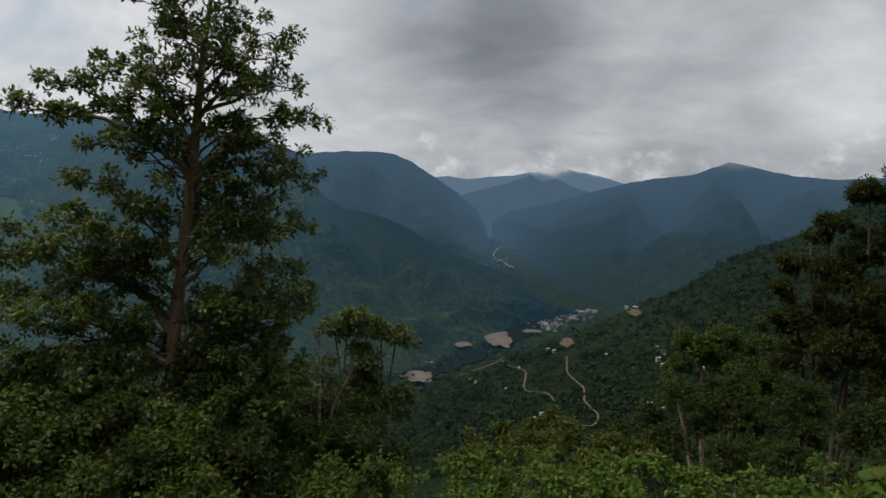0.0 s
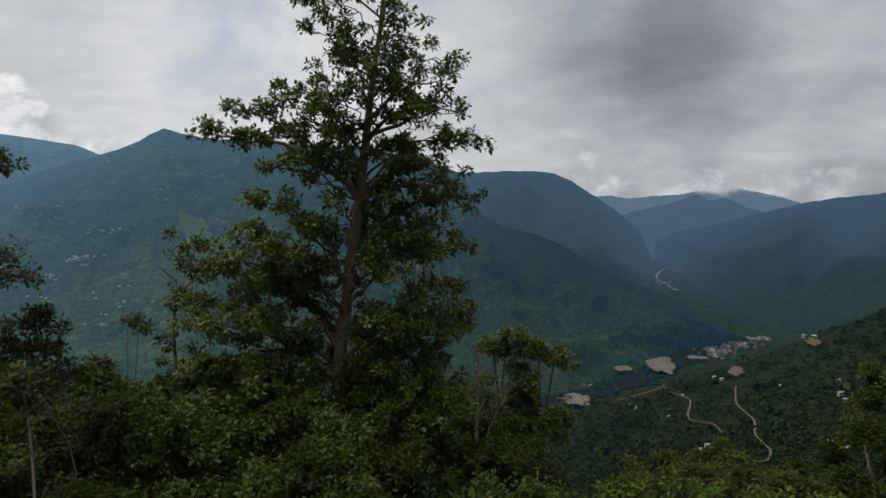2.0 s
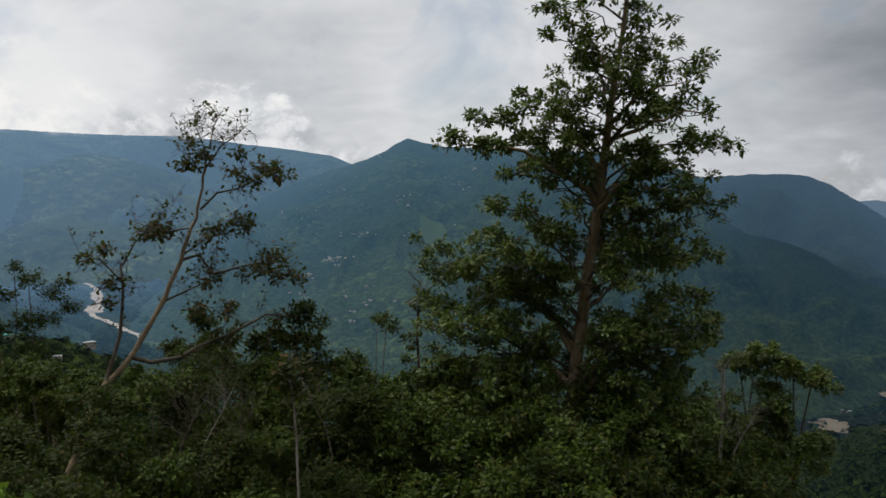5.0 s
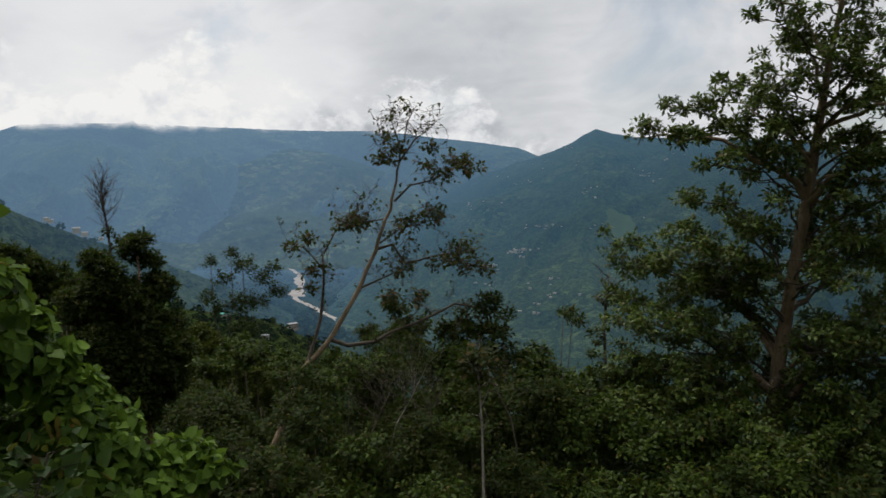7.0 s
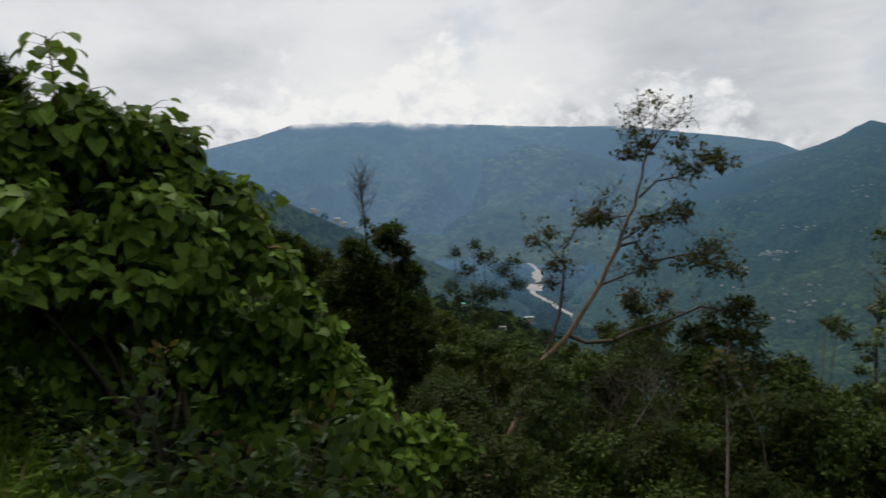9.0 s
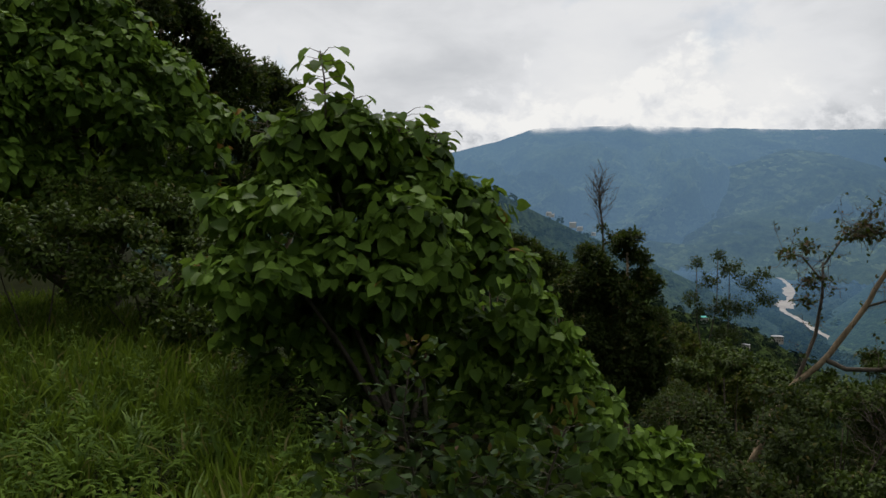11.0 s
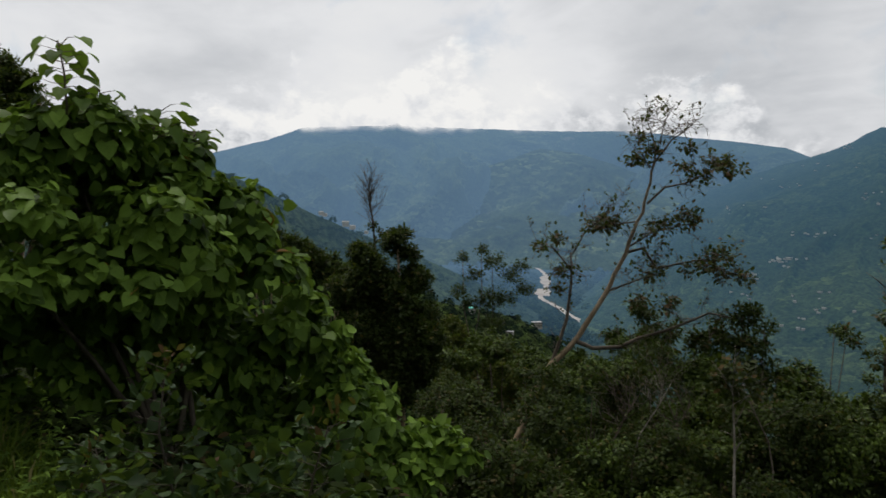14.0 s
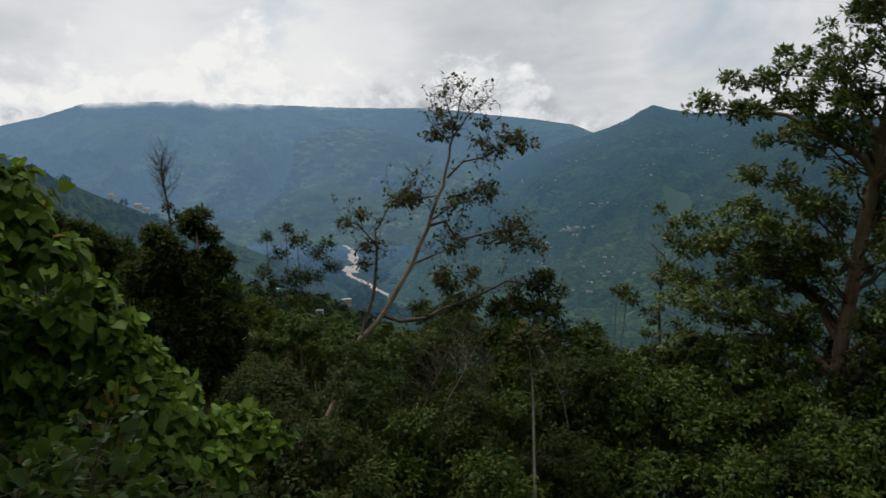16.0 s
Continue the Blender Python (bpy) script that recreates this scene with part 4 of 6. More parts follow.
    S, E2, (pos, way, up, size) = leafy(C, R, 0.105, 9, 0.74, 0.30, 0.45, 0.75)
    twig_mesh(root, S[::4], E2[::4], 0.005, BARK_GREY, 0.12)
    adopt(tagged(leaf_mesh("foliage", HEX, pos, way, up, size, LEAF_TALL), kind="stuff"), root)


tall_tree()


# the leaning, half-bare tree
def leaning_tree():
    d = 13.6
    root = plant_root("leaning_tree", foot(at(55.6, -24, d, EYE_M)), "leaning half-bare tree with brown trunk and sparse leaves", "tree")
    trunk = [np.array(root.location)] + at_many([(55.4, -20), (54.3, -16.5), (53.2, -14.2), (50.6, -11.3), (48.9, -8.4), (47.4, -5.2), (46.3, -2.3), (45.7, 0.6), (45.4, 2.6)], d, EYE_M)
    fine = np.linspace(0, 9, 37)
    trunk = np.stack([np.interp(fine, np.arange(10), np.array(trunk)[:, j]) for j in range(3)], -1) + np.concatenate([np.zeros((1, 3)), RNG.normal(0, 0.014, (36, 3))])
    bm = bmesh.new()
    tube(bm, trunk, list(np.interp(fine, np.arange(10), [0.09, 0.068, 0.058, 0.053, 0.046, 0.039, 0.033, 0.027, 0.02, 0.012]) * RNG.uniform(0.93, 1.07, 37)), 8)
    adopt(part("trunk", bm, BARK, None, "brown leaning trunk"), root)
    lines = [([(54.0, -16), (52.5, -13.4), (51.6, -10.0), (51.3, -7.5), (51.2, -5.2)], .045, .016), ([(50.9, -11.8), (49.6, -12.2), (47.7, -12.0), (46.2, -11.2), (44.3, -10.5), (42.8, -9.7), (41.4, -9.3), (39.6, -9.7)], .042, .014),
             ([(47.3, -5.2), (46.2, -5.2), (45.1, -6.1), (43.6, -5.7), (42.2, -5.6), (40.2, -6.6)], .03, .01), ([(48.6, -8.0), (47.2, -7.2), (45.6, -6.7)], .022, .008)]
    lines += [([(46.0, -1.6), (44.9, -0.8), (43.4, -0.5), (42.0, 0.6), (40.7, 1.0)], .022, .008), ([(45.6, 1.0), (44.6, 2.6), (43.4, 3.6), (42.6, 4.4)], .018, .006), ([(45.4, 2.4), (45.9, 4.0), (45.8, 5.2)], .014, .005),
             ([(45.4, 2.4), (44.9, 4.0), (44.3, 5.2)], .014, .005), ([(45.7, 0.6), (46.6, 2.0), (46.9, 3.8)], .014, .005), ([(51.4, -6.5), (52.6, -5.2), (53.8, -4.6)], .018, .006), ([(51.2, -5.4), (50.2, -3.8), (49.1, -3.0), (48.4, -1.8)], .018, .006),
             ([(46.6, -3.2), (48.0, -3.2), (49.0, -3.6)], .014, .006), ([(47.2, -4.6), (45.4, -3.6), (43.2, -3.0)], .018, .006)]
    S, E2 = [], []
    for keys, r0, r1 in lines:
        p = np.array(at_many(keys, d, EYE_M)) + RNG.normal(0, 0.03, (len(keys), 3))
        limb(root, "limb", p, r0, r1, BARK_GREY, 6)
        k = 4 * len(keys)
        t = (0.25 + 0.75 * RNG.random(k)) * (len(p) - 1)
        a = np.stack([np.interp(t, np.arange(len(p)), p[:, j]) for j in range(3)], -1)
        b = a + unit(unit(RNG.normal(0, 1, (k, 3))) + np.array([0, 0, 0.45])) * RNG.uniform(0.2, 0.55, (k, 1))
        S.append(a)
        E2.append(b)
        a2 = a[:, None] + (b - a)[:, None] * RNG.uniform(0.4, 1.0, (k, 3, 1))
        b2 = a2 + unit(RNG.normal(0, 1, (k, 3, 3)) + np.array([0, 0, 0.5])) * RNG.uniform(0.1, 0.28, (k, 3, 1))
        S.append(a2.reshape(-1, 3))
        E2.append(b2.reshape(-1, 3))
    allS, allE = np.concatenate(S), np.concatenate(E2)
    twig_mesh(root, allS, allE, 0.006, BARK_GREY, 0.15)
    # leafy places: az, el, radius, share of twigs in leaf
    tufts = [(46.6, 1.4, .30), (45.9, 1.9, .25), (41.2, 1.0, .33), (40.3, .6, .28), (42.4, 0.1, .25), (43.4, -3.0, .42), (45.0, -3.6, .36), (40.8, -5.5, .42), (40.1, -6.9, .36), (42.2, -6.2, .36), (45.3, -6.8, .28), (52.4, -4.4, .22), (53.4, -5.0, .18), (51.8, -6.8, .22), (48.6, -3.4, .34),
             (44.6, -9.0, .3), (49.4, -3.4, .3), (43.8, 0.9, .22), (46.8, 3.0, .16), (43.6, 2.2, .2), (46.4, -8.8, .26), (52.2, -8.2, .2)]
    S, E2, (pos, way, up, size) = leafy([np.array(at(a, e, d + RNG.normal(0, 0.3), EYE_M)) for a, e, _ in tufts], [r * 1.05 for *_, r in tufts], 0.10, 6, 0.38, 0.45, 0.35, 0.7)
    twig_mesh(root, S, E2, 0.004, BARK_GREY, 0.15)
    adopt(tagged(leaf_mesh("foliage", OVAL, pos, way, up, size, LEAF_BARE), kind="stuff"), root)
    # a thin scatter of leaves on the other twigs
    pick = RNG.random(len(allS)) < 0.5
    pos = np.repeat(allE[pick], 2, 0) + RNG.normal(0, 0.02, (2 * pick.sum(), 3))
    way = RNG.normal(0, 1, pos.shape) + np.array([0, 0, -0.5])
    up = RNG.normal(0, 0.5, pos.shape) + np.array([0, 0, 1.0])
    size = RNG.uniform(0.05, 0.09, len(pos))
    adopt(tagged(leaf_mesh("foliage", OVAL, pos, way, up, size, LEAF_BARE), kind="stuff"), root)


leaning_tree()


def bare_tree(name, keys, d, eye, r, fork, label, mat, sprig=0.5, tufts=()):
    """A dead or nearly bare tree: a trunk along keys, with fine forking boughs over its upper part."""
    pts = at_many(keys, d, eye)
    root = plant_root(name, foot(pts[0]), label, "tree")
    trunk = [np.array(root.location)] + pts
    bm = bmesh.new()
    tube(bm, trunk, list(np.linspace(r, r * 0.25, len(trunk))), 7)
    adopt(part("trunk", bm, mat), root)
    p = np.array(pts)
    t = len(p) * 0.35 + RNG.random(fork) * (len(p) * 0.65 - 1)
    a = np.stack([np.interp(t, np.arange(len(p)), p[:, j]) for j in range(3)], -1)
    b = a + unit(unit(RNG.normal(0, 1, (fork, 3))) * 0.8 + np.array([0, 0, 1.0])) * RNG.uniform(0.5, 1.0, (fork, 1)) * sprig
    twig_mesh(root, a, b, r * 0.28, mat, 0.12)
    a2 = np.repeat((a + b) / 2, 2, 0)
    b2 = a2 + unit(unit(RNG.normal(0, 1, (2 * fork, 3))) * 0.8 + np.array([0, 0, 0.8])) * RNG.uniform(0.3, 0.7, (2 * fork, 1)) * sprig
    twig_mesh(root, a2, b2, r * 0.14, mat, 0.12)
    if tufts:
        S, E2, (pos, way, up, size) = leafy([np.array(at(az, el, d, eye)) for az, el, _, _ in tufts], [rr for _, _, rr, _ in tufts], 0.10, 7, 0.6, 0.4)
        adopt(tagged(leaf_mesh("foliage", OVAL, pos, way, up, size, LEAF_RUST), kind="stuff"), root)
    return root


# ---- middle of the slope ----
shrub("dark_tree", [(66, -10.5, 20.3, .9), (63.4, -10.6, 19.8, .8), (66, -14, 20, 1.0), (62.4, -12.4, 19.6, .7), (64, -5.2, 20, .55), (66.5, -6.5, 20, .6), (62.8, -7.3, 20, .55), (65, -9, 20, .8), (68, -8.5, 20, .5), (62.2, -10.5, 20, .6), (64, -12.5, 20, .9), (67, -12, 20, .8), (61.7, -14, 20, .7), (64.5, -16, 20, .9), (68, -16, 20, .8)],
      EYE_M, 0.13, DIAMOND, LEAF_DARK, "dense dark evergreen tree on the slope", "tree", BARK, 1.7, 4, 10, stem_r=0.10, lobes=12)
bare_tree("dead_tree", [(65.3, -9), (65.6, -6), (65.8, -3.5), (66.0, -1.8), (66.1, -0.4)], 21.5, EYE_M, 0.05, 30, "slim dead tree with bare grey twigs", BARK_GREY, 0.9, [(65.2, -4.3, .3, 12), (65.9, -3.6, .2, 8)])
shrub("young_tree", [(59.2, -5.9, 24, .28), (54.8, -6.5, 24, .28), (57.8, -5.3, 24, .26), (59.4, -8.4, 24, .34), (54.6, -8.2, 24, .36), (57, -6.3, 24, .44), (58.3, -7.2, 24, .35), (55.6, -7.3, 24, .42), (57.2, -9.0, 24, .5), (56.0, -9.0, 24, .4), (58.6, -9.3, 24, .35), (57, -11, 24, .6)], EYE_M, 0.10, HEX, LEAF_DARK, "small open-crowned tree on the slope", "tree", BARK_GREY, 0.95, 3, 8, stem_r=0.04, lobes=0)
bare_tree("thin_tree", [(30.6, -17), (30.5, -13.3), (30.6, -10.5), (30.4, -8.6), (30.3, -7.0)], 15, EYE_M, 0.045, 10, "thin young tree with few leaves", BARK_GREY, 0.6, [(33.0, -10.1, .2, 12), (31.2, -11.6, .22, 12), (30.6, -9.0, .2, 8), (32.3, -10.6, .15, 8)])
bare_tree("slender_tree", [(39.4, -25), (39.5, -22), (39.6, -18), (39.8, -15.2), (39.9, -13.4)], 10.3, EYE_M, 0.026, 9, "slender sapling with a pale grey stem", BARK_PALE, 0.5, [(39.8, -13.4, .3, 16), (40.6, -14.4, .25, 12), (39.0, -14.6, .25, 12)])
shrub("slope_sapling_tree", [(39.2, -9.4, 13.6, .26), (40.8, -9.8, 13.8, .24), (37.9, -10.2, 13.5, .24), (38.6, -11.4, 13.4, .32), (40.6, -11.8, 13.7, .36), (42.4, -11.6, 13.9, .26), (39.4, -13.2, 13.4, .36), (37.6, -13.2, 13.3, .28), (41.6, -13.8, 13.7, .34), (38.6, -15.0, 13.3, .38), (40.6, -15.8, 13.4, .42)],
      EYE_M, 0.095, HEX, LEAF_SHADE, "young tree with a loose crown among the shrubs", "tree", BARK_GREY, 0.75, 5, 9, stem_r=0.035)
shrub("slope_sapling_tree", [(33.6, -10.0, 14.6, .16), (32.9, -10.6, 14.6, .17), (31.4, -13.2, 14.4, .22), (30.4, -14.6, 14.2, .32), (32.2, -15.4, 14.0, .36), (33.8, -15.6, 13.8, .26), (35.2, -15.4, 13.6, .3)],
      EYE_M, 0.09, HEX, LEAF_OLIVE, "thin young tree leaning out of the shrubs", "tree", BARK_GREY, 0.7, 4, 9, stem_r=0.022)
shrub("leafy_shrub", [(47.4, -12.2, 14.0, .24), (45.8, -11.6, 14.2, .26), (44.4, -12.4, 14.0, .24), (46.4, -13.6, 13.8, .4), (43.8, -14.0, 13.6, .36)], EYE_M, 0.09, HEX, LEAF_OLIVE, "loose leafy shrub behind the leaning tree", "shrub", None, 0.7, 4, 9, stem_r=0.02)
bare_tree("leafless_bush", [(45.2, -21), (44.6, -19), (43.6, -17.5), (42.6, -15.6)], 11.6, EYE_M, 0.022, 16, "leafless brown bush with fine twigs", BARK_GREY, 0.6)
bare_tree("leafless_bush", [(48.5, -21), (48.0, -18.6), (47.2, -17.0), (46.4, -15.4)], 11.4, EYE_M, 0.02, 18, "leafless brown bush with fine twigs", BARK_GREY, 0.7)

for a, e, lean in [(43.2, -17.0, -1.2), (37.0, -17.5, -1.4), (46.6, -18.0, 1.6)]:
    bare_tree("leafless_bush", [(a, e - 2), (a - lean * 0.3, e), (a - lean, e + 1.8), (a - lean * 1.6, e + 3.6)], 10.9, EYE_M, 0.014, 9, "leafless brown bush with fine twigs", BARK_PALE if lean > 1.3 else BARK_GREY, 0.6)

THICKET = [((57.5, -17.6, 12.5, .70), (60.5, -16.4, 14, .6), (59.5, -21, 11, .7)), ((53.4, -16.6, 12, .72), (51.5, -15.2, 13, .5), (52.0, -20.5, 11, .8)), ((49.6, -16.0, 12.3, .72), (47.8, -14.4, 13.4, .45), (48.5, -22.5, 10.8, .75))]
THICKET += [((46.3, -15.4, 12.8, .72), (44.6, -13.8, 13.6, .42), (45.5, -18.5, 12, .6), (45, -21.8, 11, .8)), ((42.6, -15.2, 13, .66), (43, -18, 12.4, .5), (41.5, -20.3, 11.6, .75), (42, -25, 10.5, .8)), ((37.5, -18.2, 12, .75), (39.5, -17.0, 12.6, .6)),
           ((34.6, -18.2, 12, .68), (36, -22.5, 11, .75)), ((31.6, -19.2, 12, .7), (31.5, -24, 11, .75)), ((56, -22.5, 10.5, .75), (52, -26, 10, .8)), ((40.8, -16.2, 13.2, .5), (35.4, -16.2, 13, .42)), ((46.2, -10.2, 15, .36), (44.6, -10.8, 15, .36), (45.5, -12.2, 15, .45), (48.2, -11.8, 15.2, .3))]
for k, group_of in enumerate(THICKET):
    shrub("thicket_shrub", group_of, EYE_M, 0.085 + 0.008 * (k % 3), HEX, (LEAF_SHADE, LEAF_DARK, LEAF_OLIVE, LEAF_SHADE, LEAF_OLIVE)[k % 5], "dense leafy dark green shrub on the slope", "shrub", None, 0.72, 4, 9, stem_r=0.025, group="thicket on the slope")
for group_of in [((57.6, -12.4, 17, .42), (56.2, -13.4, 16.6, .5), (59.0, -13.8, 16.5, .45)), ((54.4, -13.6, 15, .38), (53.2, -14.6, 14.6, .42)), ((50.4, -13.6, 13.6, .30), (49.2, -14.6, 13.4, .36)), ((41.6, -13.0, 13.6, .34), (42.8, -13.8, 13.4, .3)),
                 ((35.8, -13.6, 13.4, .40), (34.6, -14.8, 13, .45), (36.6, -15.2, 13, .4)), ((27.8, -14.6, 13.2, .48), (29.2, -16, 13, .5)), ((32.6, -16.2, 12.6, .4), (31.2, -15.2, 13, .3))]:
    shrub("olive_shrub", group_of, EYE_M, 0.105, HEX, LEAF_OLIVE, "rounded olive green shrub standing out of the thicket", "shrub", None, 1.0, 3, 12, stem_r=0.022, group="olive shrubs")
for a, e in [(59, -19.5), (54, -20.5), (49.5, -20), (45, -19.6), (41, -19), (37, -18.8), (33, -19.8), (29, -18.6), (24, -19.5), (19.5, -19.8), (15, -19.6), (10.5, -19.2), (6, -20)]:
    shrub("back_shrub", [(a, e, 15.5, 1.0), (a + 1.5, e - 3.5, 15, 1.1)], EYE_M, 0.14, DIAMOND, LEAF_SHADE, "dark shrub lower down the slope", "shrub", None, 0.7, 3, 9, stem_r=0.03, group="shrubs lower down")
UNDER = [((34.5, -21.5, 12, .75), (30.5, -16.8, 13, .55)), ((29, -20, 12, .75), (27, -24, 11, .8)), ((25, -19.8, 12, .75), (23, -23, 11.5, .75)), ((20.5, -21.5, 11.8, .7), (18, -25, 11, .8)),
         ((16, -21.5, 12, .75), (13.5, -18.6, 12.7, .5)), ((11.5, -20.6, 12.5, .75), (9.5, -25, 11.5, .75)), ((7.5, -21.5, 12.5, .7), (4.6, -21.4, 13, .55)), ((4.0, -25.5, 11, .7), (6, -19, 13.6, .5))]
for k, group_of in enumerate(UNDER):
    shrub("thicket_shrub", group_of, EYE, 0.11, HEX, (LEAF_DARK, LEAF_OLIVE)[k % 2], "leafy green shrub round the tall tree's foot", "shrub", None, 0.72, 4, 9, stem_r=0.025, group="thicket on the slope")
for k, group_of in enumerate([((28.4, -14.6, 13.0, .42), (30.0, -16.8, 12.6, .5), (26.6, -16.6, 12.6, .46)), ((24.6, -15.4, 12.7, .40), (23.2, -17.4, 12.3, .5), (25.4, -19.0, 12, .5)), ((21.8, -16.4, 12.5, .30), (20.4, -18.4, 12.2, .42), (18.4, -19.6, 12, .4)),
                 ((16.6, -16.0, 12.6, .30), (15.2, -17.6, 12.4, .46), (17.2, -18.6, 12.2, .36)), ((12.6, -15.4, 13.0, .40), (11.2, -17.0, 12.8, .46), (13.4, -17.8, 12.6, .42))]):
    shrub("leafy_shrub", group_of, EYE, 0.105, HEX, (LEAF_TALL, LEAF_OLIVE)[k % 2], "loose green shrub against the tall tree's trunk", "shrub", None, 0.75, 4, 9, stem_r=0.022, group="shrubs round the tall tree")
shrub("small_tree", [(5.7, -12.2, 15, .34), (7.0, -12.0, 15, .30), (2.4, -13.4, 15, .22), (3.4, -12.9, 15, .28), (6.6, -16.4, 15, .4), (3.2, -17.6, 14.8, .4), (8.0, -12.6, 15, .34), (4.6, -12.4, 15, .24), (6, -14.8, 15, .42), (9.0, -15.6, 15, .36), (4.6, -16.5, 15, .36), (7.5, -18.0, 14.6, .5), (10.5, -18, 14.8, .4)],
      EYE, 0.09, HEX, LEAF_TALL, "small spreading tree beside the tall one", "tree", BARK_GREY, 1.3, 5, 9, stem_r=0.045)
bare_tree("bare_sapling", [(9.2, -23), (9.2, -20), (9.15, -17), (9.1, -14.6), (9.0, -12.4)], 14.2, EYE, 0.05, 12, "bare pale-stemmed sapling with brown twigs", BARK_PALE, 0.6)
bare_tree("bare_sapling", [(8.6, -20), (8.2, -18), (7.5, -16.6), (6.6, -15.0)], 14.0, EYE, 0.03, 10, "bare pale-stemmed sapling with brown twigs", BARK_PALE, 0.5)

# ---- right of the view: taller trees and bright bushes ----
shrub("round_tree", [(-18.7, -12.7, 30, .85), (-20.5, -12.3, 30, .65), (-17.2, -14.4, 30, .55), (-16.6, -16.2, 29, .5), (-23, -15, 30, .9), (-20.5, -14.5, 30, 1.0), (-22.5, -12.7, 31, .8), (-19, -16.5, 30, .8)], EYE, 0.15, DIAMOND, LEAF_OLIVE, "round-crowned dark green tree", "tree", BARK, 2.0, 4, 10, stem_r=0.14)
shrub("rusty_tree", [(-28.7, -2.0, 26, .62), (-30.6, -1.6, 26, .75), (-26.6, -4.4, 26, .6), (-25.4, -4.9, 26, .32), (-28.8, -5.2, 26, .75), (-25.9, -7.5, 26, .7), (-31, -5, 26, .9), (-28.5, -9, 26, .9), (-25.0, -10.5, 26, .6), (-24.4, -6.6, 26, .42), (-23.9, -8.6, 26, .42), (-31.5, -10, 26, 1.0), (-27, -12.5, 26, .9), (-30.5, -14, 26, 1.0), (-27.4, -7.2, 26.4, .6), (-29.6, -11.5, 26, .8), (-24.6, -13, 26, .7), (-23.4, -10.8, 26, .5), (-26.6, -10, 26.5, .7)],
      EYE, 0.14, DIAMOND, LEAF_RUST, "tall open tree with rusty green leaves", "tree", BARK_GREY, 1.8, 7, 10, stem_r=0.10)
shrub("rusty_tree", [(-35, 1, 25, 1.1), (-37, -4, 25, 1.2), (-34.5, -9, 25, 1.1), (-36, -14, 25, 1.2)], EYE, 0.16, DIAMOND, LEAF_RUST, "tall open tree with rusty green leaves", "tree", BARK_GREY, 1.4, 4, 10, stem_r=0.10)
for k, group_of in enumerate([((-15.5, -18.2, 22, .55), (-13, -19.8, 20, .5)), ((-18.5, -17.4, 21, .8), (-17, -20.5, 19, .7)), ((-22, -16.7, 21, .9), (-21, -20.5, 18, .8)), ((-25.5, -16.8, 20, .9), (-25, -21, 17, .8)), ((-29.5, -17.2, 20, .9), (-30, -21, 17, .8)), ((-34, -16, 20, 1.0), (-34, -21, 17, .9))]):
    shrub("dark_shrub", group_of, EYE, 0.13, DIAMOND, LEAF_DARK, "dark green shrub on the steep slope", "shrub", None, 1.3, 3, 10, stem_r=0.04, group="shrubs on the steep slope")
for group_of in [((-7.3, -21.4, 11, .40), (-8.2, -20.6, 11.2, .26)), ((-3.2, -22.2, 11, .34), (-1.0, -22.6, 11.2, .28)), ((-10.6, -22.2, 10.5, .32), (-12.4, -22.6, 10.5, .3)), ((-8.6, -18.8, 13, .26), (-9.6, -20.0, 12.6, .34), (-7.4, -19.6, 13, .26)), ((-4.4, -20.2, 12.6, .3), (-2.6, -21.0, 12.2, .3), (-5.6, -21.0, 12.2, .3)), ((-12.6, -20.6, 12, .3), (-14.4, -21.2, 12, .34))]:
    shrub("yellowish_shrub", group_of, EYE, 0.085, HEX, LEAF_YELLOW, "open yellowish green shrub on the slope", "shrub", None, 0.8, 3, 9, stem_r=0.02, group="yellowish shrubs")
for group_of in [((2, -27.2, 7, .33), (-1.5, -25.4, 7.3, .36)), ((-5, -24.8, 7.3, .36), (-9, -25.0, 7, .38)), ((-13, -24.6, 6.8, .34), (-16, -25.0, 6.5, .32)), ((-19.5, -24.5, 6.4, .34), (-22.5, -24.4, 6.4, .3)), ((-25.5, -24.0, 6.3, .33), (-29, -23.4, 6.2, .34)), ((-33, -22.8, 6, .4), (-37, -22.8, 6, .4))]:
    ups = [(a + RNG.uniform(-2, 2), e + RNG.uniform(2.2, 4.2), d, RNG.uniform(0.05, 0.12)) for a, e, d, r in group_of for _ in range(5)]
    shrub("front_bush", list(group_of) + ups, EYE, 0.06, HEX, LEAF_FRONT, "bright light green leafy bush below the road edge", "bush", None, 0.5, 6, 8, stem_r=0.008, group="bright bushes", droop=0.2)
shrub("near_sprig", [(-31.2, -21.2, 2.7, .10)], EYE, 0.075, HEART, LEAF_FRONT, "sprig of bright green leaves close by", "bush", None, 0.5, 1, 5, stem_r=0.006)

